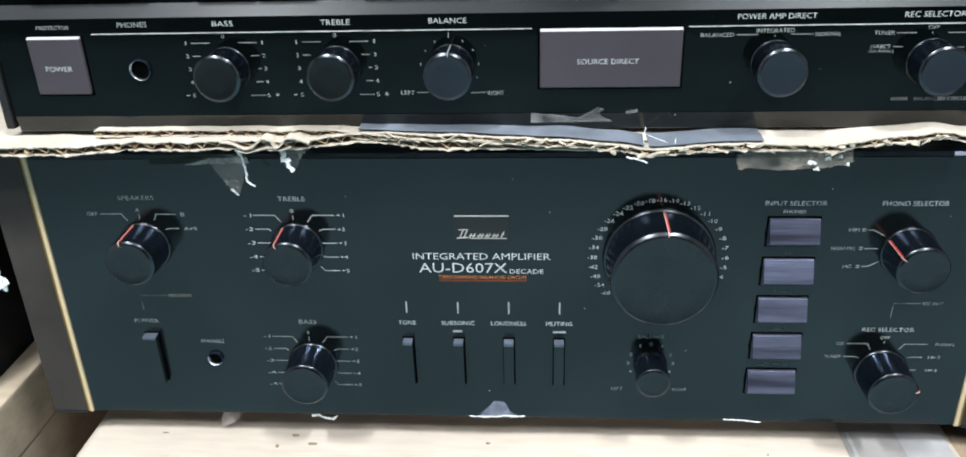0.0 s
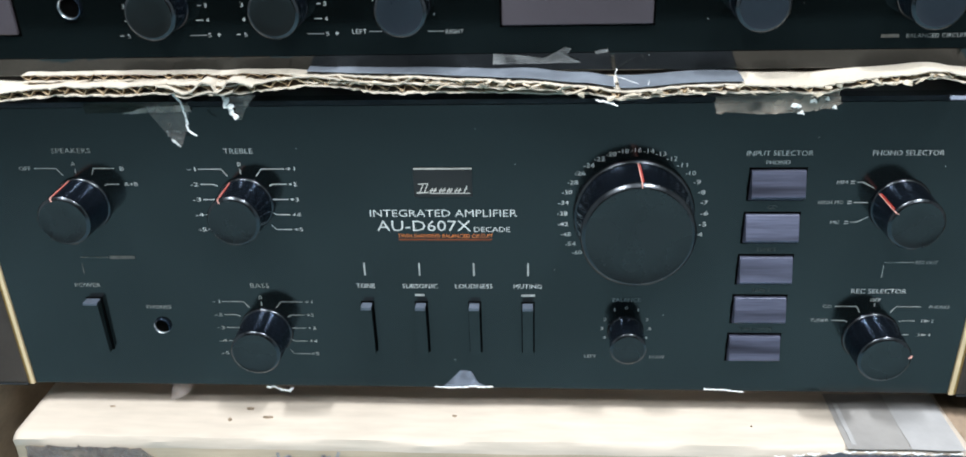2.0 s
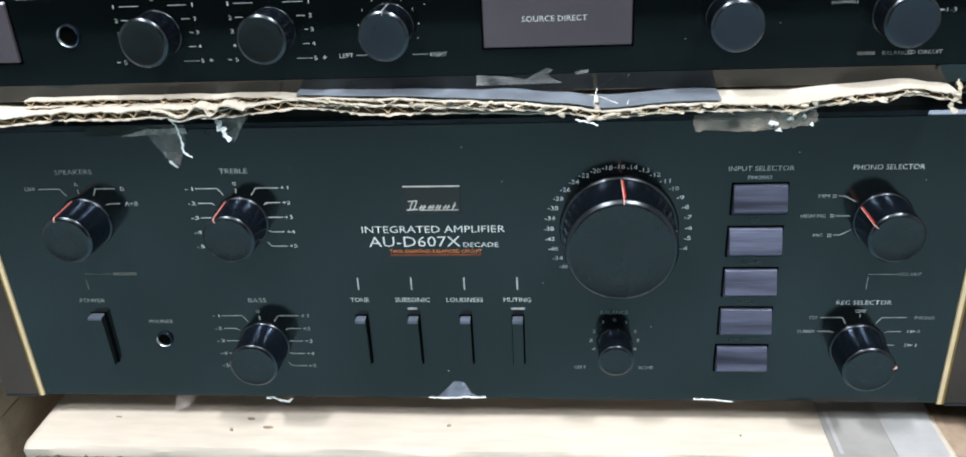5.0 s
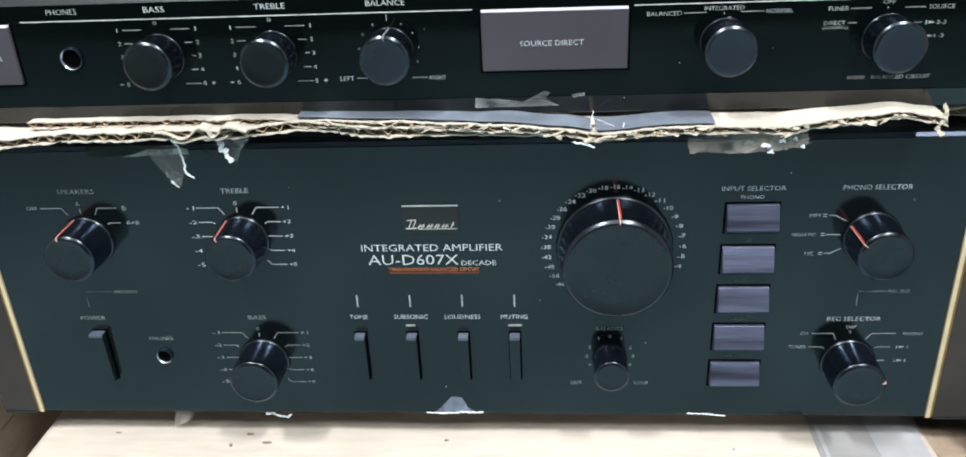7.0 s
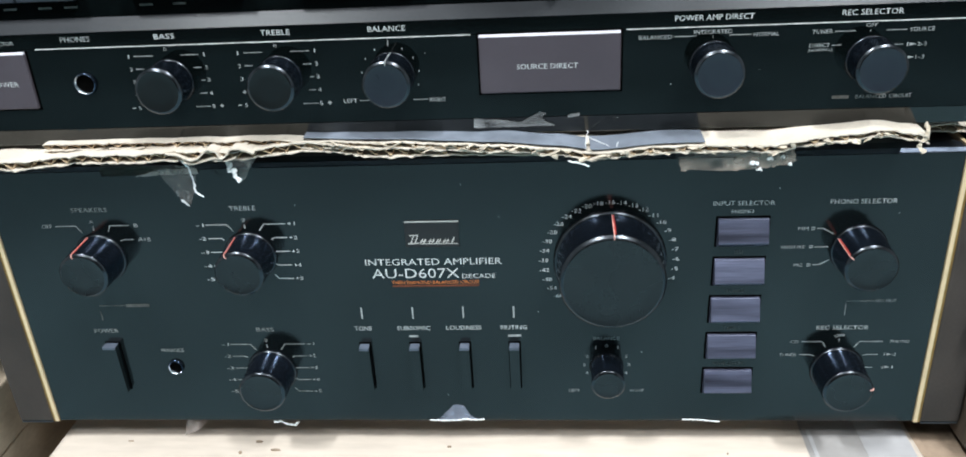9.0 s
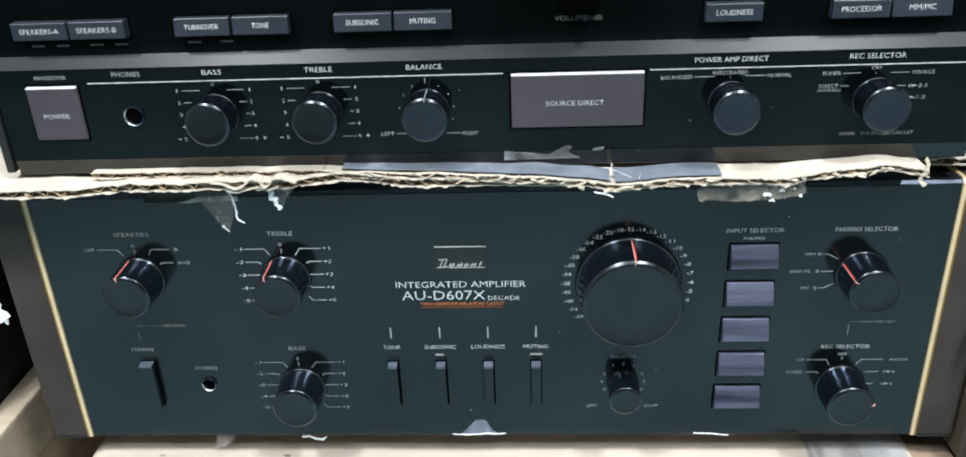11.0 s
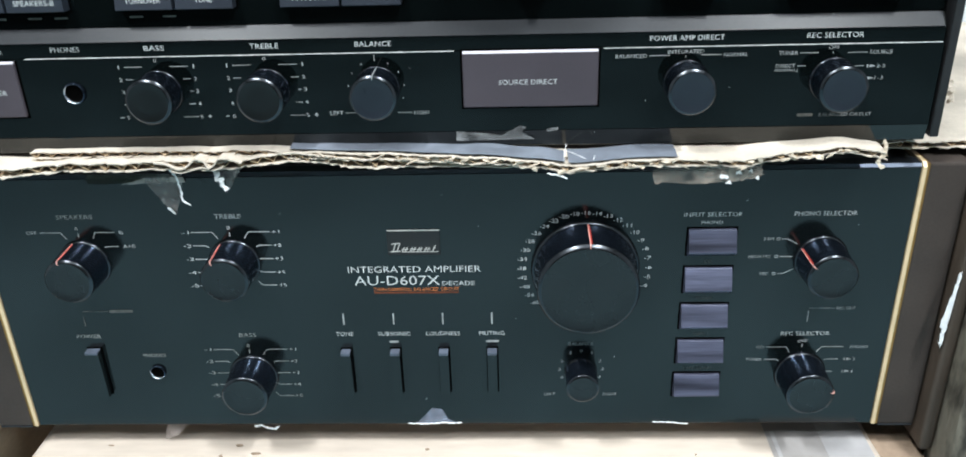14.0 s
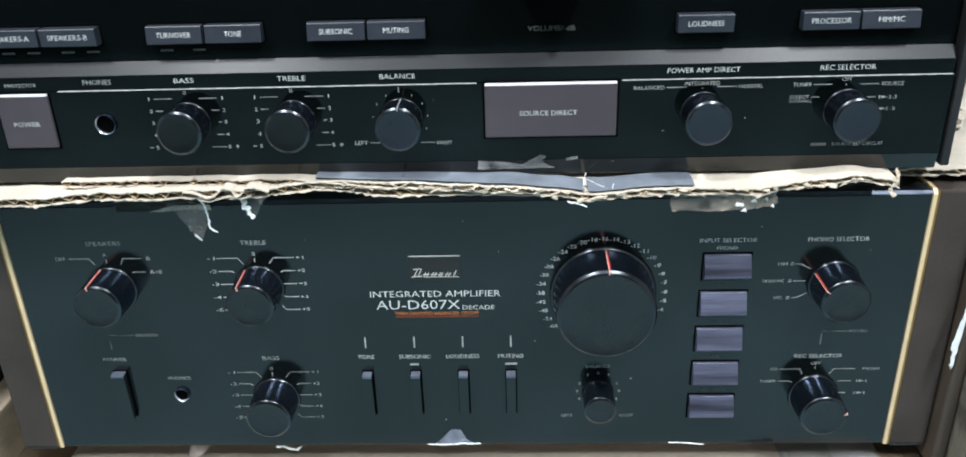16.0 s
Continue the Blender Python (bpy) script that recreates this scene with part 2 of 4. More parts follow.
def lettering(parent, body, x, z, w, h, y=0.0, mat="white", slant=0.0):
    """Words of width w and height h, in mm, centred at x, z (mm over the lower front's foot)."""
    if body not in letters:
        cu = bpy.data.curves.new("lettering", "FONT")
        cu.body, cu.resolution_u, cu.offset = body, 2, -0.006
        ob = new("lettering_draft", cu)
        me = bpy.data.meshes.new_from_object(ob.evaluated_get(bpy.context.evaluated_depsgraph_get()))
        bpy.data.objects.remove(ob)
        letters[body] = np.array([v.co[:] for v in me.vertices]), me
    co, src = letters[body]
    lo, hi = co.min(0), co.max(0)
    me = src.copy()
    me.materials.clear()
    me.materials.append(M[mat])
    for v, c in zip(me.vertices, co):
        u, s = (c[0] - lo[0]) / max(1e-6, hi[0] - lo[0]) - 0.5, (c[1] - lo[1]) / max(1e-6, hi[1] - lo[1]) - 0.5
        v.co = ((x + u * w + slant * s * h) / 1000, y - FACE_GAP, 0.5 + (z + s * h) / 1000)
    ob = new("lettering", me)
    ob.parent = parent
    return ob


def bar(parent, x, z, w, h, y=0.0, mat="dim"):
    bm = stroke(bmesh.new(), (x - w / 2) / 1000, 0.5 + z / 1000, (x + w / 2) / 1000, 0.5 + z / 1000, h / 1000, y - FACE_GAP)
    return part("print_bar", bm, M[mat], parent)


# ---- the room ----
def slab(name, x0, x1, y0, y1, z0, z1, mat, label, category):
    return tagged(part(name, box(x0, x1, y0, y1, z0, z1), M[mat]), label, category, kind="structure")


slab("floor", -2.2, 2.2, -2.9, 1.4, -0.1, 0.0, "floor", "pale worn floor of the store room", "floor")
slab("ceiling", -2.2, 2.2, -2.9, 1.4, 2.5, 2.6, "ceiling", "pale ceiling over the store room", "ceiling")
slab("wall_north", -2.2, 2.2, 1.4, 1.5, 0.0, 2.5, "wall", "plain painted wall behind the rack", "wall")
# Unseen wall, coloured dark so that the glossy fronts mirror little light.
slab("wall_south", -2.2, 2.2, -3.0, -2.9, 0.0, 2.5, "darkwall", "unseen wall kept dark for the glossy fronts' reflections", "wall")
slab("wall_west", -2.3, -2.2, -2.9, 1.4, 0.0, 2.5, "wall", "plain painted side wall", "wall")
slab("wall_east", 2.2, 2.3, -2.9, 1.4, 0.0, 2.5, "wall", "plain painted side wall", "wall")
# All fixtures hang out of view; the far two are added with their lamps.
for lx, ly, lz, power in LAMPS:
    fix = thing("ceiling_light", "unseen long white ceiling light with a lit diffuser", "ceiling light", group="ceiling lights")
    part("housing", box(lx - 0.09, lx + 0.09, ly - 0.26, ly + 0.26, lz + 0.012, 2.5, 0.01), M["ceiling"], fix)
    part("diffuser", box(lx - 0.07, lx + 0.07, ly - 0.24, ly + 0.24, lz, lz + 0.012, 0.004), glow, fix, "lit white diffuser")

# ---- the stand: deck, legs, beam ----
deck = thing("wooden_stand", "old pine stand with a deck board on short legs", "stand")
part("deck", box(-0.62, 0.236, -0.016, 0.62, 0.372, 0.400, 0.003), M["darkdeck"], deck)
for lx in (-0.58, 0.19):
    for ly in (0.02, 0.58):
        part("leg", box(lx - 0.03, lx + 0.03, ly - 0.03, ly + 0.03, 0.0, 0.372, 0.004), M["wooddark"], deck)


def worn_beam(x0, x1, y0, y1, z0, z1, seed, wob=0.0012, n=60):
    """A sawn timber with worn, slightly wavy long edges."""
    bm = bmesh.new()
    d, h = y1 - y0, z1 - z0
    prof = [(0, 0), (0, 1 - 0.006 / h), (0.0006 / d, 1 - 0.0022 / h), (0.0018 / d, 1 - 0.0006 / h), (0.0045 / d, 1), (0.03 / d, 1), (1, 1), (1, 0)]
    rings = []
    cuts = sorted([i / n for i in range(n + 1)] + [k * 0.0012 / (x1 - x0) for k in range(1, 7)] + [1 - k * 0.0012 / (x1 - x0) for k in range(1, 7)])
    for s in cuts:
        x = x0 + (x1 - x0) * s
        e = max(0.0, 1 - min(x - x0, x1 - x) / 0.008)
        e = 1 - math.sqrt(max(0.0, 1 - e * e))
        ring = []
        for k, (a, b) in enumerate(prof):
            j = noise.noise(Vector((x * 30, k * 3.1, seed))) * wob
            j2 = noise.noise(Vector((x * 22, k * 2.7, seed + 9))) * wob * 0.7
            ring.append(bm.verts.new((x, y0 + (y1 - y0) * a + (j if a < 0.3 else 0) + e * 0.005 * (a < 0.05), z0 + (z1 - z0) * b + (j2 if b > 0.7 else 0) - e * 0.006 * (b > 0.9))))
        rings.append(ring)
    m = len(prof)
    for p, q in zip(rings, rings[1:]):
        for k in range(m):
            bm.faces.new((p[k], p[(k + 1) % m], q[(k + 1) % m], q[k])).material_index = int(k == 0)
    bm.faces.new(rings[0])
    bm.faces.new(rings[-1][::-1])
    return bm


def knot(x, y, rx, ry, seed):
    """A dark knot set flush in the beam's top."""
    bm = bmesh.new()
    ring = [bm.verts.new((x + rx * math.cos(k * math.tau / 14) * (1 + 0.35 * noise.noise(Vector((k, seed, 0)))), y + ry * math.sin(k * math.tau / 14), 0.4857)) for k in range(14)]
    low = [bm.verts.new((v.co.x, v.co.y, 0.4835)) for v in ring]
    bm.faces.new(ring)
    for k in range(14):
        bm.faces.new((ring[k], ring[(k + 1) % 14], low[(k + 1) % 14], low[k]))
    return part("knot", bm, M["knotwood"], beam, "small dark knot")


beam = tagged(part("wooden_beam", worn_beam(-0.2225, 0.2225, -0.0215, 0.38, 0.400, 0.485, 3), M["wood"], smooth=40),
              "pale pine block under the amplifier, scribbled with pencil and partly taped", "wooden block")
beam.data.materials.append(M["tanpine"])  # warmer, darker front colour makes up for the floor's bluish light on it
for kx, ky, rx, ry, sd in ((-0.1185, -0.0075, 0.0016, 0.0022, 1), (-0.1005, -0.0055, 0.0050, 0.0016, 2), (-0.1110, 0.0010, 0.0036, 0.0016, 3), (-0.0110, -0.0025, 0.0022, 0.0012, 4), (-0.1800, 0.0010, 0.0030, 0.0008, 5), (0.1270, -0.0070, 0.0009, 0.0007, 6)):
    knot(kx, ky, rx * 0.5, ry * 0.42, sd)

# ---- the lower amplifier ----
amp = thing("integrated_amplifier", "black integrated amplifier with gold-edged brown side panels, on a pine block", "amplifier")
part("front_panel", box(-0.2147, 0.2147, 0.0, 0.008, 0.5, 0.6391, 0.0003, 2), M["satin"], amp, "satin black front panel")
# Lighter metal than the panel's paint, so that the lit edge stands out.
part("top_edge", prism([(0.0001, 0.6391), (0.0003, 0.6395), (0.0013, 0.6407), (0.0018, 0.6408), (0.0080, 0.6408), (0.0080, 0.6391)], -0.2147, 0.2147), M["edge"], amp, "chamfered top edge in lighter metal for its glint")
# Added pale reflector that lifts the shade on the block below.
part("bounce_plate", box(-0.2130, 0.2130, 0.0085, 0.398, 0.5012, 0.5028, 0.0003, 1), M["bounce"], amp, "unseen pale plate added to bounce light onto the block")
part("top_cover", box(-0.2143, 0.2143, 0.0083, 0.40, 0.6387, 0.6402, 0.0004, 1), M["cover"], amp, "dull dark steel top cover")
part("chassis", box(-0.2135, 0.2135, 0.0083, 0.40, 0.503, 0.6385, 0.002), M["black"], amp)
for sx in (-1, 1):
    x0, x1 = sorted((sx * 0.2180, sx * 0.2362))
    part("side_panel", box(x0, x1, -0.0004, 0.405, 0.4995, 0.6412, 0.0012), M["side"], amp, "brown vinyl side panel")
    # Added strip that stands for the light line along the panel's foot.
    part("bottom_edge", box(x0 + 0.0006, x1 - 0.0006, -0.0003, 0.404, 0.4986, 0.4994), M["ledge"], amp, "grey strip added for the side panel's lit lower lip")
    x0, x1 = sorted((sx * 0.2168, sx * 0.2179))
    # Shading on the trim's outer side, put into a darker gold.
    part("trim_flank", box(x0, x1, -0.0005, 0.405, 0.4998, 0.6411), M["goldside"], amp, "gold flank coloured darker for its shading")
    x0, x1 = sorted((sx * 0.2149, sx * 0.2167))
    bm = prism([(-0.0008, 0.4998), (-0.0008, 0.6395), (0.0012, 0.6416), (0.405, 0.6416), (0.405, 0.4998)], x0, x1)
    part("gold_trim", bm, M["gold"], amp, "thin gold edge strip")
for fx in (-0.17, 0.17):
    for fy in (0.06, 0.33):
        part("foot", lathe([(0, 0), (0.018, 0), (0.020, 0.003), (0.020, 0.0125), (0.019, 0.0145), (0, 0.0145)], 0, 0, 0, 32), M["black"], amp, smooth=40).matrix_local = pose(fx, fy, 0.5005, 90, 0, 0)


def knob(parent, cx, cz, y=0.0, base=0.0123, body=0.0116, face=0.0106, depth=0.0188, pointer=None, ink="red", mats=("knob", "face"), flange=0.0014, steps=72, name="knob"):
    """A turned knob on a front: skirt, body with a bright chamfer, face and pointer."""
    cz += 0.5
    root = part(name, lathe([(base * 0.4, 0), (base, 0), (base, flange * 0.6), (base - 0.0004, flange), (body + 0.0001, flange), (body, flange + 0.0002), (face + 0.0005, depth - 0.00033 - face * 0.066)], cx, y, cz, steps), M[mats[0]], parent, smooth=35)
    c = 0.0003 + face * 0.062
    part("rim", lathe([(face + 0.0005, depth - c * 1.08), (face + 0.00046, depth - c), (face + 0.0003, depth - c * 0.85), (face + 0.0003 - c * 0.75, depth - 0.0001), (face + 0.0001 - c * 0.9, depth)], cx, y, cz, steps), M["rim"], root, "bright turned rim", smooth=50)
    part("knob_face", lathe([(face + 0.0001 - c * 0.9, depth), (face - 0.0002 - c * 0.9, depth - 0.00012), (face * 0.5, depth - 0.00015), (0, depth - 0.00015)], cx, y, cz, steps), M[mats[1]], root, smooth=35)
    part("skirt_ring", lathe([(base + 0.0001, flange * 0.5), (base - 0.0001, flange * 0.95), (base - c * 0.6, flange + c * 0.5), (base - c * 0.75, flange + c * 0.5)], cx, y, cz, steps), M["rim"], root, "thin bright ring", smooth=50)
    if pointer is not None:
        a = radians(pointer)
        r = body + 0.00002
        w = 0.00014 if base < 0.02 else 0.00019
        bm = bmesh.new()
        ends = [(r + 0.0002, flange + 0.0004), (face + 0.00075, depth - 0.0009), (face + 0.0002, depth + 0.0002), (face - 0.0012, depth + 0.0002), (face - 0.0012, depth - 0.0004), (r - 0.0012, flange + 0.0004)]
        rows = []
        for s in (-w, w):
            rows.append([bm.verts.new((cx + q * math.sin(a) + s * math.cos(a), y - d, cz + q * math.cos(a) - s * math.sin(a))) for q, d in ends])
        k = len(ends)
        for i in range(k):
            bm.faces.new((rows[0][i], rows[0][(i + 1) % k], rows[1][(i + 1) % k], rows[1][i]))
        bm.faces.new(rows[0])
        bm.faces.new(rows[1][::-1])
        part("pointer", bm, M[ink], root, "thin pointer line")
        # A dark red band along one side of the pointer.
        if ink == "red":
            bm = bmesh.new()
            side = -1 if pointer > 20 else 1
            quad = [(r + 0.0001, flange + 0.0012, 0.0), (face + 0.00066, depth - 0.0016, 0.0), (face + 0.00066, depth - 0.0016, 0.0009), (r + 0.0001, flange + 0.0012, 0.0009)]
            for lift in (0, -0.0004):
                bm.faces.new([bm.verts.new((cx + (q + lift) * math.sin(a + side * o / q), y - d, cz + (q + lift) * math.cos(a + side * o / q))) for q, d, o in quad])
            part("pointer_band", bm, M["band"], root, "dark red band beside the pointer")
    return root


CX_TONE, CX_SPK, CX_VOL, CX_BAL, CX_IN, CX_PH, CX_REC = -96.3, -168.3, 68.7, 67.9, 125.6, 177.0, 175.4
knob(amp, CX_SPK / 1000, 0.0957, pointer=-16, name="speaker_knob")
knob(amp, CX_TONE / 1000, 0.0955, pointer=-27, name="treble_knob")
knob(amp, CX_TONE / 1000, 0.0309, name="bass_knob")
knob(amp, CX_PH / 1000, 0.0942, pointer=-58, name="phono_knob")
knob(amp, CX_REC / 1000, 0.0307, pointer=82, name="record_knob")
knob(amp, CX_BAL / 1000, 0.0324, base=0.0081, body=0.0076, face=0.0073, depth=0.0155, steps=56, name="balance_knob")
knob(amp, CX_VOL / 1000, 0.0905, base=0.0252, body=0.0240, face=0.0226, depth=0.0220, pointer=1, flange=0.0022, steps=128, name="volume_knob")

# words and scales of the lower front
L = lambda body, x, z, w, h=2.2, mat="white", slant=0.0: lettering(amp, body, x, z, w, h, 0.0, mat, slant)
L("SPEAKERS", -168.3, 120.1, 17, 2.2, "worn")
L("OFF", -190.5, 112.1, 5, 1.9, "dim"), L("A", -168.7, 114.2, 1.9, 1.9, "dim"), L("B", -147.8, 111.9, 1.8, 1.9, "dim"), L("A+B", -145.3, 104.7, 6, 1.9, "dim")
marks(amp, [[(-186.5, 112.1), (-176.7, 112.1), (-174.3, 108.7)], [(-168.4, 111.8), (-168.4, 109.6)], [(-151.2, 112), (-160.3, 112), (-161.6, 108.9)], [(-150.6, 104.7), (-155.6, 104.7), (-157, 104.1)]], 0.0, "dim")
for title, top, tw in (("TREBLE", 119.6, 12.4), ("BASS", 54.9, 8.5)):
    L(title, CX_TONE, top, tw, 2.2, "white" if title == "TREBLE" else "worn")
    zs = [111.5, 104.5, 97.4, 90.2, 83.1] if title == "TREBLE" else [46.5, 39.5, 32.5, 25.4, 18.4]
    mat = "white" if title == "TREBLE" else "worn"
    L("0", CX_TONE - 0.6, zs[0] + 2.2, 1.4, 1.9, mat)
    lines = [[(CX_TONE - 0.4, zs[0] - 0.1), (CX_TONE - 0.4, zs[0] - 2.2)]]
    reach = ((8.6, -3.3, 6.2), (12.6, -0.9, 11.2), (12.0, 0, 12.0), (12.6, 0.7, 11.4), (11.6, 2.2, 9.8))
    for i, (z, (a, dz, b)) in enumerate(zip(zs, reach)):
        for s in (-1, 1):
            lines.append([(CX_TONE + s * 18.6, z), (CX_TONE + s * a, z), (CX_TONE + s * b, z + dz)] if dz else [(CX_TONE + s * 18.6, z), (CX_TONE + s * a, z)])
            L(("-" if s < 0 else "+") + str(i + 1), CX_TONE + s * 21.3, z, 3.6, 1.8, mat)
    marks(amp, lines, 0.0, mat)
marks(amp, [[(-176, 69.1), (-163.2, 69.1)], [(-176.2, 66.0), (-176.2, 60.8)]], 0.0, "faint", 0.0004)
bar(amp, -156.8, 69.1, 11.6, 1.6, 0.0, "faint")
L("POWER", -176.0, 54.8, 12.0, 2.1, "worn")
L("PHONES", -145.0, 43.3, 11.4, 1.9, "worn")
marks(amp, [[(-23.2, 111.5), (1.3, 111.5)]], -0.0004, "silver", 0.0007, "emblem_edge")
emblem = part("emblem_plate", box(-0.0234, 0.0013, -0.0004, 0.0, 0.5985, 0.6113, 0.0002, 1), M["black"], amp, "small raised emblem plate")
# plain silver flourish on the emblem
bm = bmesh.new()
for i, (ex, ew, eh) in enumerate(((-19.6, 3.0, 4.4), (-15.4, 2.2, 2.4), (-11.6, 2.2, 2.4), (-8.4, 1.7, 2.4), (-5.0, 2.2, 2.4), (-1.6, 0.9, 3.4))):
    for k in range(2 if ew > 1 else 1):
        sx = ex + (k - 0.5) * ew * 0.62
        stroke(bm, (sx - 0.5) / 1000, 0.6004, (sx + eh * 0.30) / 1000, 0.6004 + eh / 1000, 0.00045, -0.00056)
    stroke(bm, (ex - ew * 0.6) / 1000, 0.6004 + eh * (0.95 if i == 0 else 0.5) / 1000, (ex + ew * 0.75) / 1000, 0.6004 + eh * (1.0 if i == 0 else 0.58) / 1000, 0.0005, -0.00058)
stroke(bm, -0.0222, 0.6005, -0.0172, 0.6008, 0.0006, -0.00058)
stroke(bm, -0.0165, 0.6004, 0.0004, 0.6004, 0.0004, -0.00058)
part("emblem", bm, M["silver"], emblem, "silver emblem flourish")
L("INTEGRATED AMPLIFIER", -11.6, 90.9, 63, 3.3)
L("AU-D607X", -20.2, 84.9, 40.6, 5.0)
L("DECADE", 9.1, 83.2, 15.4, 2.3)
L("TWIN DIAMOND BALANCED CIRCUIT", -11.2, 80.1, 41, 1.75, "orange")
# Two dull orange bars paint the soft glow under the orange words.
bar(amp, -11.2, 78.4, 40.5, 0.35, 0.0, "rust"), bar(amp, -11.4, 77.9, 40.0, 0.55, 0.0, "rustdark")
for x, word, w in ((-48.0, "TONE", 8.4), (-23.6, "SUBSONIC", 15.9), (0.4, "LOUDNESS", 16.6), (24.2, "MUTING", 12.3)):
    marks(amp, [[(x + 0.2, 66.8), (x + 0.2, 60.4)]], 0.0, "dim", 0.0007)
    L(word, x, 55.1, w, 2.2)
    lever = part("lever_switch", prism([(0.0, 0.5462), (-0.0042, 0.5462), (-0.0045, 0.5456), (-0.0038, 0.5208), (0.0, 0.5208)], (x - 2.35) / 1000, (x + 2.35) / 1000), M["satin"], amp)
    part("slot", box((x - 2.9) / 1000, (x + 3.0) / 1000, -0.00008, 0.0002, 0.5202, 0.5472), M["void"], lever, "slot with its depth painted flat black")
    part("lever_top", box((x - 2.3) / 1000, (x + 2.3) / 1000, -0.0047, -0.0004, 0.5450, 0.5466, 0.0003, 2), M["levertop"], lever, "lever top coloured pale for the overhead light")
bar(amp, -24.0, 50.5, 4.4, 1.1), bar(amp, 24.4, 50.5, 6.2, 1.1)
lever = part("power_switch", prism([(0.0, 0.5475), (-0.0042, 0.5475), (-0.0045, 0.5468), (-0.0038, 0.5204), (0.0, 0.5204)], -0.1781, -0.1714), M["satin"], amp)
part("slot", box(-0.1785, -0.1706, -0.00008, 0.0002, 0.5198, 0.5485), M["void"], lever, "slot with its depth painted flat black")
part("lever_top", box(-0.1780, -0.1715, -0.0047, -0.0004, 0.5465, 0.5479, 0.0003, 2), M["levertop"], lever, "lever top coloured pale for the overhead light")


def jack(parent, cx, cz, y, r, name="headphone_socket"):
    ob = part(name, lathe([(r * 0.72, 0.0001), (r * 0.76, 0.0006), (r * 0.82, 0.0013), (r * 0.88, 0.0016)], cx, y, cz, 40), M["chrome"], parent, "chrome ringed headphone socket", smooth=40)
    part("socket_ring", lathe([(r * 0.88, 0.0016), (r * 0.93, 0.0015), (r, 0.0008), (r, 0.0)], cx, y, cz, 40), M["knob"], ob, "dark outer ring", smooth=40)
    part("socket_bore", lathe([(r * 0.75, 0.00045), (r * 0.5, 0.00045), (0, 0.00045)], cx, y, cz, 32), M["void"], ob, "bore with its depth painted flat black")
    return ob


jack(amp, -0.145, 0.5335, 0.0, 0.0040)
# volume scale
values = ["-60", "-54", "-48", "-42", "-38", "-34", "-30", "-28", "-26", "-24", "-22", "-20", "-18", "-16", "-14", "-13", "-12", "-11", "-10", "-9", "-8", "-7", "-6", "-5", "-4"]
for i, v in enumerate(values):
    a = radians((i - 13) * 9.9)
    L(v, CX_VOL - 0.2 + 29.3 * math.sin(a) + (0.3 if i > 13 else -0.3) * abs(math.sin(a)), 90.3 + 28.9 * math.cos(a), 4.3 if len(v) == 3 else 3.0, 1.9)
L("BALANCE", 67.7, 48.6, 12.2, 1.9, "dim"), L("0", 67.8, 44.4, 1.3, 1.6, "dim")
L("LEFT", 52.6, 18.6, 5.4, 1.6, "dim"), L("RIGHT", 82.7, 18.5, 6.7, 1.6, "dim")
for s in (-1, 1):
    for body, dx, z in (("1", 5.2, 43.4), ("2", 9.3, 38.4), ("3", 10.6, 33.6), ("4", 9.3, 28.8)):
        L(body, CX_BAL + s * dx, z, 0.45 if body == "1" else 1.4, 1.6, "dim")
# input buttons: each face leans back, so that it looks up
L("INPUT SELECTOR", 126.0, 117.6, 26.2, 2.1, "white")
for i, (word, w) in enumerate((("PHONO", 9.6), ("CD", 3.6), ("TUNER", 8.2), ("TAPE-1", 7.6), ("TAPE-2/PCM", 14.0))):
    zt = 0.6105 - i * 0.0199
    x0, x1 = (CX_IN - 0.37 * i - 10.5) / 1000 + 0.0003, (CX_IN - 0.25 * i + 11.0) / 1000 + 0.0003
    well = part("input_button", prism([(0.0, zt), (-0.0017, zt), (-0.0018, zt - 0.0001), (-0.0052, zt - 0.0100), (-0.0050, zt - 0.0106), (-0.0012, zt - 0.0132), (0.0, zt - 0.0132)], x0, x1), M["button"], amp, "lilac brushed push button")
    part("button_well", box(x0 - 0.0009, x1 + 0.0009, -0.00008, 0.0002, zt - 0.0140, zt + 0.0009), M["void"], well, "gap round the button, its depth painted flat black")
    L(word, 125.8 - 0.25 * i, 113.6 - i * 19.9, w, 1.7, "white" if i == 0 else "faint")
L("PHONO SELECTOR", 176.3, 117.5, 27.8, 2.2, "white")
L("MM", 152.3, 104.8, 4.3, 1.6, "dim"), L("HIGH MC", 148.9, 95.8, 10.0, 1.6, "dim"), L("MC", 151.9, 86.7, 3.8, 1.6, "dim")
for z in (104.8, 95.8, 86.7):
    bar(amp, 156.5, z + 0.5, 1.7, 0.35), bar(amp, 156.5, z - 0.5, 1.7, 0.35)
marks(amp, [[(158.2, 104.8), (160.6, 104.8), (165.3, 102.2)], [(158.1, 95.7), (163.8, 95.7)], [(158.1, 86.8), (160.7, 86.8), (165.0, 89.2)]], 0.0, "dim")
marks(amp, [[(175.3, 67.8), (187.3, 67.8)], [(175.2, 66.5), (175.2, 60.3)]], 0.0, "dim", 0.00025)
L("REC OUT", 192.6, 67.8, 9.0, 1.5, "dim")
L("REC SELECTOR", 175.3, 53.7, 23.2, 2.1, "white")
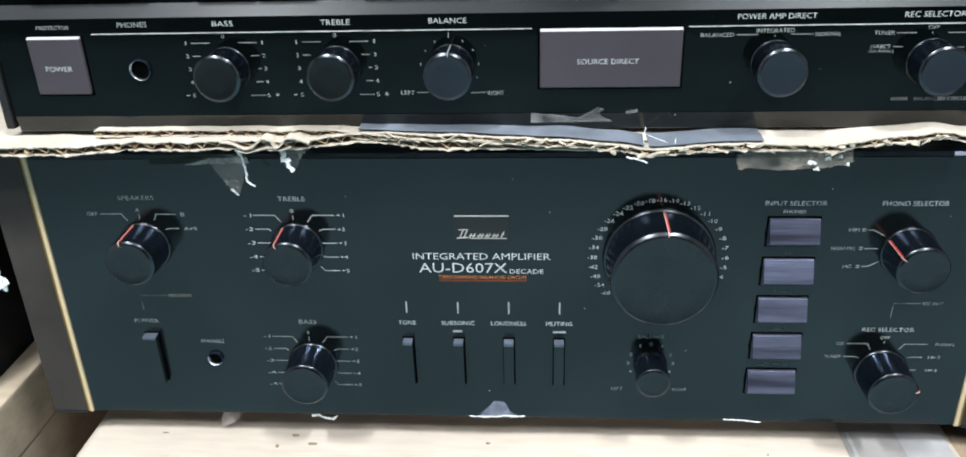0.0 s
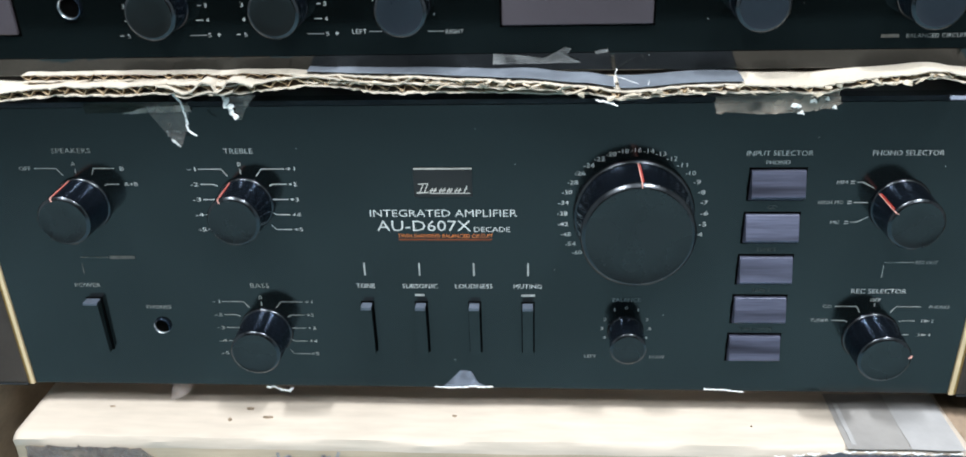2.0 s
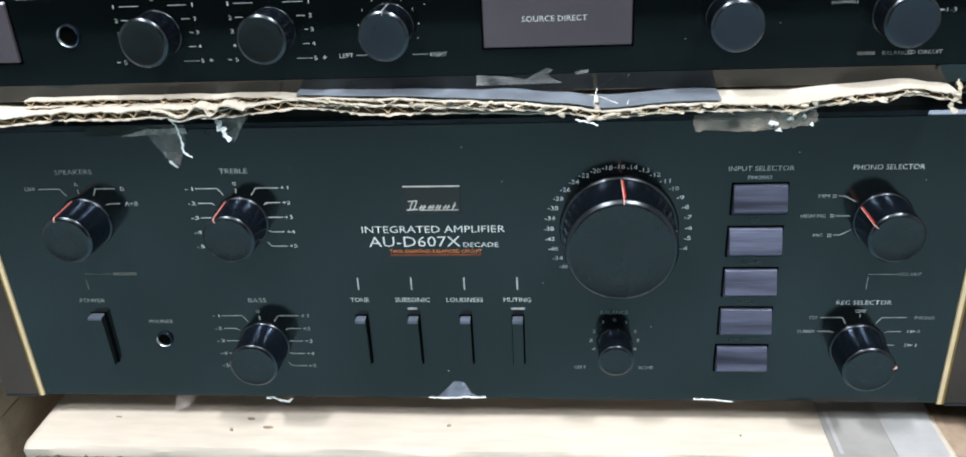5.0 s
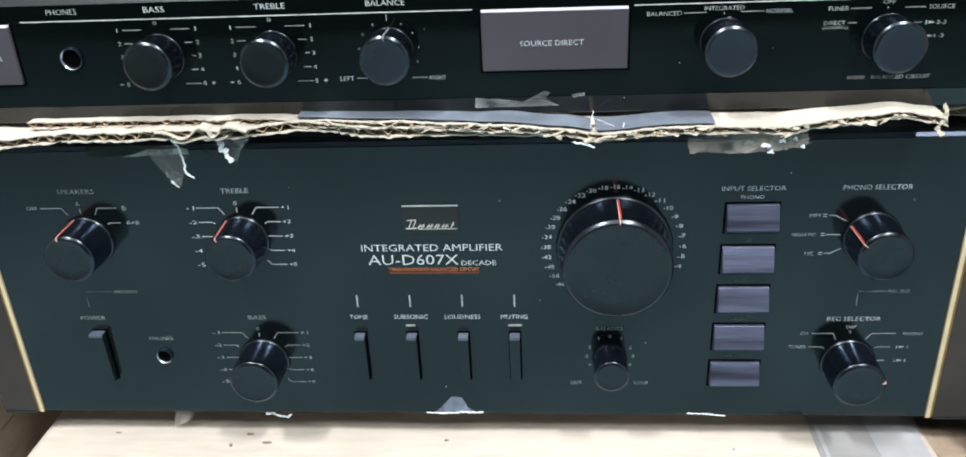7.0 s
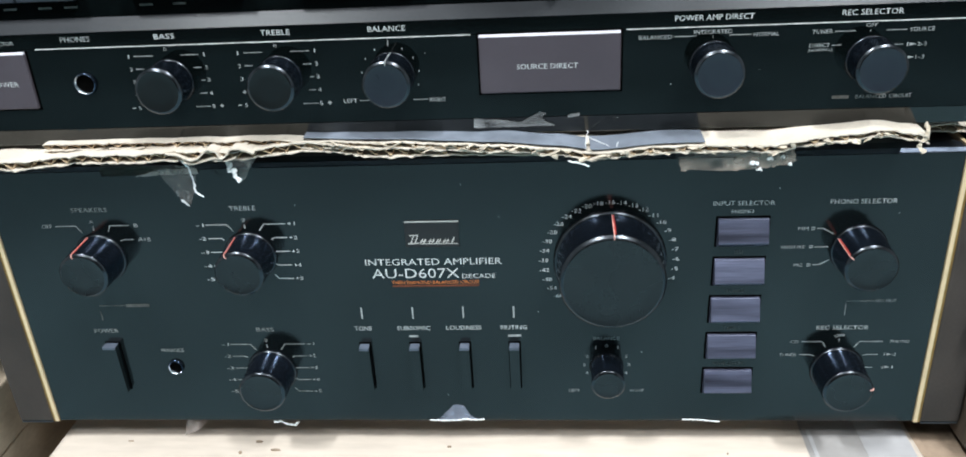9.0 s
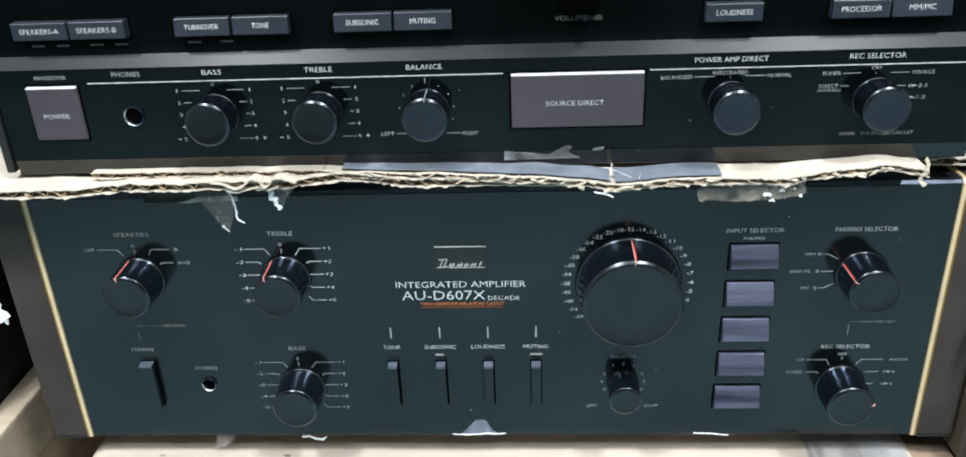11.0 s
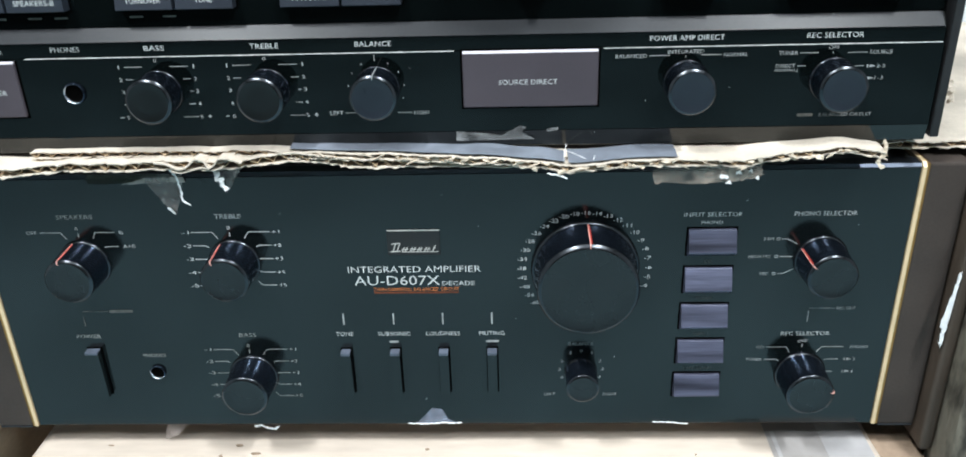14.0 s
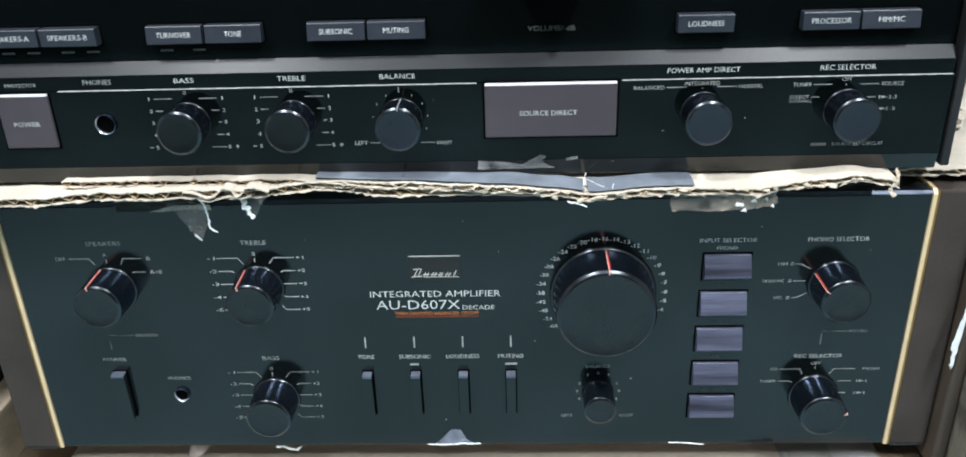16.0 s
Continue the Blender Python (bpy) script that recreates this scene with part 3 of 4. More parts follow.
L("CD", 154.6, 46.0, 3.5, 1.6, "dim"), L("TUNER", 152.2, 38.8, 7.8, 1.6, "dim"), L("OFF", 174.6, 49.3, 4.4, 1.6, "white", 0.15), L("PHONO", 202.0, 45.9, 8.4, 1.6, "dim")
marks(amp, [[(157.8, 46), (167.2, 46), (168.8, 42.9)], [(157.3, 38.8), (162.8, 38.8), (164.3, 38.0)], [(174.6, 47.6), (174.6, 46.0)], [(194.5, 46), (184, 46), (181.8, 43)], [(193, 38.8), (187.5, 38.8), (186.3, 38.3)], [(191.5, 31.6), (186.9, 31.6)]], 0.0, "dim")
for z, a, b in ((38.8, "1", "2"), (31.6, "2", "1")):
    L(a, 196.0, z, 0.5 if a == "1" else 1.3, 1.5, "dim"), L(b, 200.6, z, 0.5 if b == "1" else 1.3, 1.5, "dim")
    bm = bmesh.new()
    bm.faces.new([bm.verts.new((px / 1000, -FACE_GAP, 0.5 + pz / 1000)) for px, pz in ((197.0, z + 0.7), (199.6, z), (197.0, z - 0.7))])
    part("arrow_mark", bm, M["dim"], amp)

# ---- the upper amplifier ----
up = thing("stacked_amplifier", "glossy black amplifier resting on torn cardboard over another amplifier", "amplifier")
Y = -0.006
prof = [(0.010, 0.6613), (Y + 0.0001, 0.6613), (Y, 0.6614), (Y, 0.6960), (Y + 0.0011, 0.6962), (Y + 0.0011, 0.7020), (Y + 0.0052, 0.7072), (0.010, 0.7072)]
part("front_panel", prism(prof, -0.2105, 0.2105), M["gloss"], up, "glossy black lower front")
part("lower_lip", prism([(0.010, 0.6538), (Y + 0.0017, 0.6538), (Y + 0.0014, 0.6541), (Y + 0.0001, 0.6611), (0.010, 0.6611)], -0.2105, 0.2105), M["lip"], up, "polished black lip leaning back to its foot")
# The ridge's highlight comes from its pale colour.
part("ridge", prism([(Y - 0.0001, 0.6960), (Y + 0.0001, 0.69617), (Y + 0.0011, 0.69617), (Y + 0.0011, 0.6960)], -0.1690, 0.0120), M["dim"], up, "thin ridge coloured pale for its highlight")
part("ridge", prism([(Y - 0.0001, 0.6960), (Y + 0.0001, 0.69617), (Y + 0.0011, 0.69617), (Y + 0.0011, 0.6960)], 0.0735, 0.2100), M["dim"], up, "thin ridge coloured pale for its highlight")
part("ledge", prism([(Y + 0.0010, 0.7022), (Y + 0.0008, 0.7025), (Y + 0.0050, 0.7075), (Y + 0.0054, 0.7072)], -0.2100, 0.2098), M["ledge"], up, "grey sloping metal ledge")
part("upper_panel", box(-0.2105, 0.2105, -0.0006, 0.010, 0.7074, 0.795, 0.0004, 1), M["gloss"], up, "glossy black upper front")
part("chassis", box(-0.209, 0.209, 0.0102, 0.39, 0.660, 0.793, 0.002), M["black"], up)
for sx in (-1, 1):
    x0, x1 = sorted((sx * 0.2118, sx * 0.2155))
    part("end_cheek", box(x0, x1, Y - 0.0008, 0.39, 0.6555, 0.796, 0.0008), M["black"], up, "black end cheek")
U = lambda body, x, z, w, h=1.9, mat="dim", y=Y: lettering(up, body, x, z, w, h, y, mat)
US = lambda body, x, z, w, h=2.3, mat="white": lettering(up, body, x, z, w, h, Y + 0.0011, mat)
for word, x, w, mat in (("PHONES", -151.4, 12.5, "dim"), ("BASS", -113.5, 8.6, "white"), ("TREBLE", -67.1, 12.2, "white"), ("BALANCE", -21.6, 15.2, "white"), ("POWER AMP DIRECT", 107.4, 30.2, "white"), ("REC SELECTOR", 167.0, 22.8, "white")):
    US(word, x, 199.6, w, 2.15, mat)
US("PROTECTOR", -185.2, 198.8, 14.0, 1.6, "dim")
UD = 0.0150
knobs_up = dict(base=0.0095, body=0.0092, face=0.0091, depth=UD, mats=("knob", "uface"), flange=0.0008, y=Y, steps=64)
for kx, nm in ((-0.1137, "bass_knob"), (-0.0676, "treble_knob")):
    # These two faces carry their darker reflection in the colour.
    knob(up, kx, 0.1810, pointer=None, name=nm, **{**knobs_up, "mats": ("knob", "dface")})
    cx = kx * 1000
    lines = []
    for i, (z, a, b) in enumerate(((192.0, 5.9, 13.7), (186.6, 10.6, 14.0), (181.2, 12.9, 14.4), (175.6, 11.4, 14.4), (169.8, 8.2, 14.7))):
        for s in (-1, 1):
            if s > 0 or i < 2:
                lines.append([(cx + s * a, z), (cx + s * b, z)])
            U(str(i + 1), cx + s * 16.0, z, 0.5 if i == 0 else 1.3, 1.6, "dim")
    marks(up, lines, Y, "dim", 0.00027)
    U("0", cx, 194.6, 1.4, 1.5, "dim")
    bar(up, cx + 19.6, 169.9, 1.6, 0.35, Y, "dim"), bar(up, cx + 19.6, 169.9, 0.35, 1.6, Y - 0.0001, "dim"), bar(up, cx - 18.8, 169.9, 1.6, 0.35, Y, "dim")
knob(up, -0.0210, 0.1810, pointer=3, ink="dim", name="balance_knob", **knobs_up)
marks(up, [[(-21.4, 195.3), (-21.4, 192.9)]] + [[(-21.4 + 11.9 * math.sin(a), 181 + 11.9 * math.cos(a) - 0.4), (-21.4 + 11.9 * math.sin(a), 181 + 11.9 * math.cos(a) + 0.4)] for a in [radians(s * d) for s in (-1, 1) for d in (28, 55, 84, 112)]] + [[(-35.4, 170.4), (-30.6, 170.4)], [(-13.0, 170.2), (-6.9, 170.2)]], Y, "dim", 0.0003)
U("LEFT", -39.2, 170.4, 5.6, 1.7), U("RIGHT", -2.8, 170.0, 6.7, 1.7)
for body, x0, x1, z0, z1, word, ww in (("source_direct_button", 0.0152, 0.0714, 0.6722, 0.6955, "SOURCE DIRECT", 24.5), ("power_button", -0.1963, -0.1735, 0.6712, 0.6948, "POWER", 11.5)):
    well = part(body, box(x0, x1, Y - 0.0016, 0.0, z0, z1, 0.0004, 1), M["mauve"], up, "mauve grey push button")
    part("button_well", box(x0 - 0.0009, x1 + 0.0009, Y - 0.00010, 0.0, z0 - 0.0009, z1 + 0.0009), M["void"], well, "gap round the button, its depth painted flat black")
    # The lamps' glint along the button's top, painted as a pale strip.
    part("top_edge", prism([(Y - 0.00165, z1 - 0.0002), (Y - 0.0014, z1 + 0.0003), (Y + 0.0004, z1 + 0.0007), (Y + 0.0004, z1 - 0.0002)], x0 + 0.0002, x1 - 0.0002), M["pale"], well, "top edge coloured pale for its glint")
    lettering(up, word, (x0 + x1) * 500 - (1.0 if ww > 20 else 0), (z0 + z1) * 500 - 500 - 0.8, ww, 2.1, Y - 0.0017, "white")
jack(up, -0.1507, 0.6812, Y, 0.0048)
knob(up, 0.1080, 0.1812, name="direct_knob", **knobs_up)
knob(up, 0.1680, 0.1812, name="record_knob", **knobs_up)
U("INTEGRATED", 107.0, 194.2, 14.6, 1.6), U("BALANCED", 84.8, 192.7, 12.9, 1.6), U("NORMAL", 127.4, 192.6, 9.8, 1.6)
U("OFF", 166.8, 194.8, 4.2, 1.5), U("TUNER", 148.6, 192.8, 7.7, 1.6), U("DIRECT", 148.0, 187.4, 7.7, 1.5), U("(NORMAL)", 148.4, 185.4, 9.4, 1.4), U("SOURCE", 185.9, 192.6, 9.1, 1.6)
marks(up, [[(92.2, 192.7), (100.6, 192.7)], [(113.2, 192.7), (121.6, 192.7)], [(107, 192.6), (107, 191.8)], [(153.3, 192.7), (160.8, 192.7)], [(152.7, 187.3), (156.2, 187.3)], [(166.6, 193), (166.6, 192.2)], [(172.6, 192.6), (180.2, 192.6)], [(176.2, 186.9), (179.6, 186.9)], [(178, 181.6), (179.4, 181.6)]], Y, "dim", 0.00026)
for z, a, b in ((186.8, "1", "2-3"), (181.7, "2", "1-3")):
    U(a, 181.2, z, 0.5 if a == "1" else 1.2, 1.5), U(b, 186.6, z, 3.4, 1.5)
    bm = bmesh.new()
    bm.faces.new([bm.verts.new((px / 1000, Y - FACE_GAP, 0.5 + pz / 1000)) for px, pz in ((182.0, z + 0.6), (184.6, z), (182.0, z - 0.6))])
    part("arrow_mark", bm, M["dim"], up)
bar(up, 158.5, 166.2, 6.5, 1.3, Y, "faint"), U("BALANCED CIRCUIT", 175.2, 166.2, 21.6, 1.5, "dim")
YU = -0.0006
for word, x0, x1, mat, w in (("SPEAKERS-A", -196.2, -172.4, "slate", 17), ("SPEAKERS-B", -171.2, -147.4, "slate", 17), ("TURNOVER", -126.0, -102.6, "slate", 14.6), ("TONE", -101.0, -77.4, "slate", 7.2), ("SUBSONIC", -58.0, -33.9, "slate", 13.8),
                             ("MUTING", -32.7, -8.8, "slate", 10.6), ("LOUDNESS", 95.3, 118.0, "slate", 14.4), ("PROCESSOR", 145.8, 168.4, "slate", 15.8), ("MM/MC", 169.6, 193.0, "slate", 10.4)):
    tilt = 0.0016 if word in ("TURNOVER", "TONE", "SUBSONIC", "MUTING", "MM/MC") else 0.0004
    pb = part("push_button", prism([(0, 0.7228), (Y + tilt, 0.7228), (Y + tilt - 0.0004, 0.7224), (Y, 0.7158), (Y + 0.0004, 0.7154), (0, 0.7154)], x0 / 1000, x1 / 1000), M[mat], up, "slate blue push button")
    part("button_well", box(x0 / 1000 - 0.0007, x1 / 1000 + 0.0007, YU - 0.0001, YU + 0.0002, 0.7146, 0.7236), M["void"], pb, "gap round the button, its depth painted flat black")
    o = lettering(up, word, (x0 + x1) / 2, 0, w, 2.2, 0, "white")
    o.matrix_local = pose(0, Y + tilt / 2 - 0.00018, 0.7192 - 0.0, -math.degrees(math.atan(tilt / 0.0066)), 0, 0) @ Matrix.Translation((0, 0, -0.5))
for x in (-189, -178, -163, -152, -120, -106):
    bar(up, x, 211.8, 5.6, 0.8, YU, "faint")
U("VOLUME/-dB", 43.8, 217.6, 19.8, 2.2, "faint", YU)
knob(up, 0.0436, 0.2550, y=YU, base=0.0215, body=0.0205, face=0.0195, depth=0.0220, mats=("knob", "black"), flange=0.002, steps=112, name="volume_knob")

# ---- cardboard between the two amplifiers ----
def card_edge(pts):
    """A smooth line through a few (x, value) pairs."""
    def f(x):
        for (xa, a), (xb, b) in zip(pts, pts[1:]):
            if x <= xb:
                s = max(0, (x - xa) / (xb - xa))
                s = s * s * (3 - 2 * s)
                return a + (b - a) * s
        return pts[-1][1]
    return f


def cardboard(name, x0, x1, front, bottom, thick, back_y, back_z, label, seed, pitch=0.0074, crush=0.25, step=0.0009):
    """Corrugated board: two liners with a fluted sheet between them, its torn front edge wavy."""
    root = thing(name, label, "cardboard")
    n = int((x1 - x0) / step)
    xs = [x0 + (x1 - x0) * i / n for i in range(n + 1)]

    def place(x, s, h):
        """s: 0 front to 1 back; h: 0 to 1 through the board."""
        tear = 0.0022 * noise.noise(Vector((x * 160, seed, 0))) + 0.0016 * noise.noise(Vector((x * 520, seed, 3)))
        yf = front(x) + tear * (1 if h < 0.5 else -0.7)
        cr = 1 - crush * (0.5 + 0.5 * noise.noise(Vector((x * 55, seed, 7)))) * (1 - s)
        zb = bottom(x) + 0.0006 * noise.noise(Vector((x * 80, seed, 11)))
        z0 = zb * (1 - s) + back_z * s
        return Vector((x, yf * (1 - s) + back_y * s, 0.5 + z0 + thick * cr * h))

    def sheet(h, th, lip):
        bm = bmesh.new()
        stations = (0, 0.12, 0.3, 0.6, 1.0)
        rows = []
        for x in xs:
            row = []
            for top in (0, 1):
                for s in (stations if not top else stations[::-1]):
                    p = place(x, s, h)
                    p.z += th * top + (lip * (noise.noise(Vector((x * 240, seed, h * 9))) + 0.8 * noise.noise(Vector((x * 700, seed, h * 5)))) if s == 0 else 0)
                    row.append(bm.verts.new(p))
            rows.append(row)
        m = len(rows[0])
        for p, q in zip(rows, rows[1:]):
            for k in range(m):
                bm.faces.new((p[k], p[(k + 1) % m], q[(k + 1) % m], q[k]))
        bm.faces.new(rows[0])
        bm.faces.new(rows[-1][::-1])
        return bm

    part("lower_liner", sheet(0.0, 0.00045, 0.00035), M["card"], root, smooth=50)
    part("upper_liner", sheet(1.0, 0.00045, 0.0004), M["card"], root, smooth=50)
    bm = bmesh.new()
    rows = []
    for x in xs:
        ph = x / pitch + 0.35 * noise.noise(Vector((x * 40, seed, 5)))
        f = ph % 1.0
        h = 0.02 + 0.76 * (math.sin(f / 0.24 * math.pi / 2) if f < 0.24 else 1 - ((f - 0.24) / 0.76) ** 2.2)
        row = []
        for dz in (0.00022, 0.00062):
            for s in ((0.0, 0.5) if dz < 0.0004 else (0.5, 0.0)):
                p = place(x, s, h)
                row.append(bm.verts.new((p.x, p.y + 0.0006 * (1 - s), p.z + dz)))
        rows.append(row)
    for p, q in zip(rows, rows[1:]):
        for k in range(4):
            bm.faces.new((p[k], p[(k + 1) % 4], q[(k + 1) % 4], q[k]))
    part("fluting", bm, M["cardin"], root, "wavy paper fluting in the torn edge", smooth=60)
    return root


low_front = card_edge([(-0.30, -0.020), (-0.19, -0.020), (-0.165, -0.016), (-0.13, -0.0175), (-0.10, -0.0165), (-0.06, -0.014), (-0.02, -0.0165), (0.04, -0.0155), (0.075, -0.011)])
low_bottom = card_edge([(-0.30, 0.1485), (-0.17, 0.1480), (-0.155, 0.1490), (-0.11, 0.1497), (-0.09, 0.1490), (-0.058, 0.1513), (-0.026, 0.1488), (0.0, 0.1490), (0.04, 0.1480), (0.075, 0.1465)])
cardboard("cardboard_sheet", -0.30, 0.075, low_front, low_bottom, 0.0040, 0.20, 0.1435, "torn brown corrugated cardboard lying on the amplifier", 21)
up_front = card_edge([(-0.175, -0.0100), (-0.13, -0.0105), (-0.08, -0.0115), (-0.03, -0.0150), (0.02, -0.0185), (0.057, -0.0200), (0.085, -0.0190), (0.13, -0.0200), (0.16, -0.0185), (0.191, -0.0175)])
up_bottom = card_edge([(-0.175, 0.1528), (-0.12, 0.1532), (-0.08, 0.1531), (-0.05, 0.1525), (-0.02, 0.1520), (0.02, 0.1510), (0.045, 0.1492), (0.062, 0.1470), (0.09, 0.1487), (0.105, 0.1490), (0.130, 0.1487), (0.150, 0.1512), (0.175, 0.1532), (0.186, 0.1512), (0.191, 0.1500)])
cardboard("cardboard_sheet", -0.175, 0.191, up_front, up_bottom, 0.0030, 0.06, 0.1500, "torn corrugated cardboard with grey tape under the upper amplifier", 47, pitch=0.0064, crush=0.3)
rear_front = card_edge([(0.17, 0.009), (0.235, 0.007), (0.33, 0.013)])
rear_bottom = card_edge([(0.17, 0.1421), (0.215, 0.1451), (0.33, 0.1470)])
cardboard("cardboard_sheet", 0.196, 0.33, rear_front, rear_bottom, 0.0032, 0.22, 0.1470, "pale cardboard offcut sticking out beside the upper amplifier", 63)


def ribbon(name, label, path, front, depth, th, seed):
    """A strip of torn liner, bent along a path of (x, z) in mm, running back from the torn edge."""
    bm = bmesh.new()
    pts = [Vector(p) for p in path]
    fine = []
    for i in range(len(pts) - 1):
        p0, p1, p2, p3 = pts[max(0, i - 1)], pts[i], pts[i + 1], pts[min(len(pts) - 1, i + 2)]
        for k in range(8):
            t = k / 8
            fine.append(0.5 * (2 * p1 + (p2 - p0) * t + (2 * p0 - 5 * p1 + 4 * p2 - p3) * t * t + (3 * p1 - p0 - 3 * p2 + p3) * t ** 3))
    fine.append(pts[-1])
    rows = []
    for i, p in enumerate(fine):
        d = (fine[min(i + 1, len(fine) - 1)] - fine[max(i - 1, 0)]).normalized() * th / 2
        j = 0.7 * noise.noise(Vector((p.x * 0.6, seed, 1))) + 0.4 * noise.noise(Vector((p.x * 2.3, seed, 5)))
        rows.append([bm.verts.new(((p.x + s * -d.y) / 1000, (y + (j if y == front else 0)) / 1000, 0.5 + (p.y + s * d.x) / 1000)) for s, y in ((1, front), (1, front + depth), (-1, front + depth), (-1, front))])
    for p, q in zip(rows, rows[1:]):
        for k in range(4):
            bm.faces.new((p[k], p[(k + 1) % 4], q[(k + 1) % 4], q[k]))
    bm.faces.new(rows[0])
    bm.faces.new(rows[-1][::-1])
    return tagged(part(name, bm, M["card"], smooth=40), label, "cardboard")


ribbon("torn_liner", "crushed strip of brown cardboard liner in the torn edge", [(-118, 153.2), (-113, 152.6), (-108, 150.2), (-104, 151.2), (-100, 154.4), (-96.5, 153.6), (-94.5, 150.8), (-92, 151.8), (-89.5, 154.6), (-85, 154.4), (-80, 152.6)], -18.2, 14, 0.55, 3)
ribbon("torn_liner", "crushed strip of brown cardboard liner in the torn edge", [(-111, 149.2), (-107, 148.4), (-102, 149.6), (-97, 150.6), (-93, 149.4), (-88, 150.8)], -17.6, 10, 0.5, 12)


def fringe(name, label, x0, x1, front, bottom, thick, seed, n=26):
    """Torn paper tufts along a board's front edge, one piece."""
    bm = bmesh.new()
    rnd = random.Random(seed)
    for i in range(n):
        x = x0 + (x1 - x0) * (i + rnd.random()) / n
        y, z = front(x) - 0.0006, 0.5 + bottom(x) + thick * rnd.random()
        w, h = 0.0010 + 0.0030 * rnd.random(), 0.0003 + 0.0009 * rnd.random()
        tilt = rnd.uniform(-0.5, 0.5)
        ring = []
        for dy in (-0.0003, 0.0006):
            for k in range(7):
                a = k * math.tau / 7
                r = 0.25 + 1.0 * rnd.random() ** 2
                px, pz = w * r * math.cos(a), h * r * math.sin(a)
                ring.append(bm.verts.new((x + px, y + dy - 0.0008 * rnd.random(), z + pz + tilt * px)))
        bm.faces.new(ring[:7])
        bm.faces.new(ring[7:][::-1])
        for k in range(7):
            bm.faces.new((ring[k], ring[(k + 1) % 7], ring[7 + (k + 1) % 7], ring[7 + k]))
    return tagged(part(name, bm, M["paper"]), label, "torn paper", kind="stuff")


def patch(name, label, category, outline, y, mat, thick=0.00015, rough=0.0006, seed=1, parent=None, shape="film"):
    """A stuck scrap of film on a front: an outline of (x, z) in mm, torn and creased, lying at depth y."""
    bm = bmesh.new()
    pts = []
    k = len(outline)
    for i in range(k):
        a, b = Vector(outline[i]), Vector(outline[(i + 1) % k])
        m = max(2, int((b - a).length / 1.1))
        for j in range(m):
            p = a.lerp(b, j / m)
            w = rough * 1000
            p += Vector((noise.noise(Vector((p.x * 0.7, p.y * 0.7, seed))), noise.noise(Vector((p.x * 0.7, p.y * 0.7, seed + 5))))) * w
            pts.append(p)
    front = [bm.verts.new((p.x / 1000, y - thick - 0.0003 * (0.5 + 0.5 * noise.noise(Vector((p.x * 0.4, p.y * 0.4, seed + 9)))), 0.5 + p.y / 1000)) for p in pts]
    back = [bm.verts.new((p.x / 1000, y - 0.00004, 0.5 + p.y / 1000)) for p in pts]
    f = bm.faces.new(front)
    bm.faces.new(back[::-1])
    for i in range(len(pts)):
        bm.faces.new((front[i], front[(i + 1) % len(pts)], back[(i + 1) % len(pts)], back[i]))
    bmesh.ops.triangulate(bm, faces=[g for g in bm.faces if len(g.verts) > 4])
    ob = part(name, bm, M[mat], parent)
    return tagged(ob, label, category) if category else ob


def shred(name, label, path, w, seed, mat="shred"):
    """A crumpled white string of torn film along a path of (x, y, z) in mm."""
    bm = bmesh.new()
    pts = [Vector(p) for p in path]
    fine = []
    for a, b in zip(pts, pts[1:]):
        m = max(3, int((b - a).length / 0.6))
        fine += [a.lerp(b, j / m) for j in range(m)]
    fine.append(pts[-1])
    rings = []
    for i, p in enumerate(fine):
        q = p + Vector([noise.noise(Vector((i * 0.5, seed, k * 7.0))) * w * 0.7 for k in range(3)])
        r = w * (0.55 + 0.5 * noise.noise(Vector((i * 0.7, seed, 30)))) * (0.4 if i in (0, len(fine) - 1) else 1)
        ring = []
        for k in range(6):
            a = k * math.tau / 6
            rr = r * (0.7 + 0.95 * noise.noise(Vector((i * 0.9, k * 1.7, seed))))
            ring.append(bm.verts.new(((q.x + rr * math.cos(a)) / 1000, (q.y + rr * 0.5 * math.sin(a * 1.0 + 0.6)) / 1000, 0.5 + (q.z + rr * math.sin(a)) / 1000)))
        rings.append(ring)
    for p, q in zip(rings, rings[1:]):
        for k in range(6):
            bm.faces.new((p[k], p[(k + 1) % 6], q[(k + 1) % 6], q[k]))
    bm.faces.new(rings[0])
    bm.faces.new(rings[-1][::-1])
    return tagged(part(name, bm, M[mat]), label, "tape scrap")


# scraps on the lower front
patch("tape_scrap", "clear torn tape scrap stuck under the cardboard", "tape scrap", [(-134, 141), (-114, 141), (-115, 133), (-119.5, 122.5), (-122, 122.5)], 0.0, "filmthin", seed=3)
patch("tape_scrap", "creased milky strip of torn tape on black paint", "tape scrap", [(-142, 136.2), (-131, 139.5), (-113.5, 139.8), (-113, 137.4), (-130, 136.8)], -0.0005, "film", seed=5)
patch("tape_residue", "faint olive strip of tape residue on black paint", "tape scrap", [(-158, 141), (-114, 141), (-114, 137), (-158, 136.5)], 0.0, "residue", thick=0.00008, rough=0.0003, seed=7)
shred("plastic_shred", "white twisted plastic shred hanging from the cardboard", [(-113.4, -16, 150.5), (-111.2, -13, 145), (-110.6, -12, 137.5), (-110.8, -12, 133), (-107.6, -12, 130.8)], 0.85, 2)
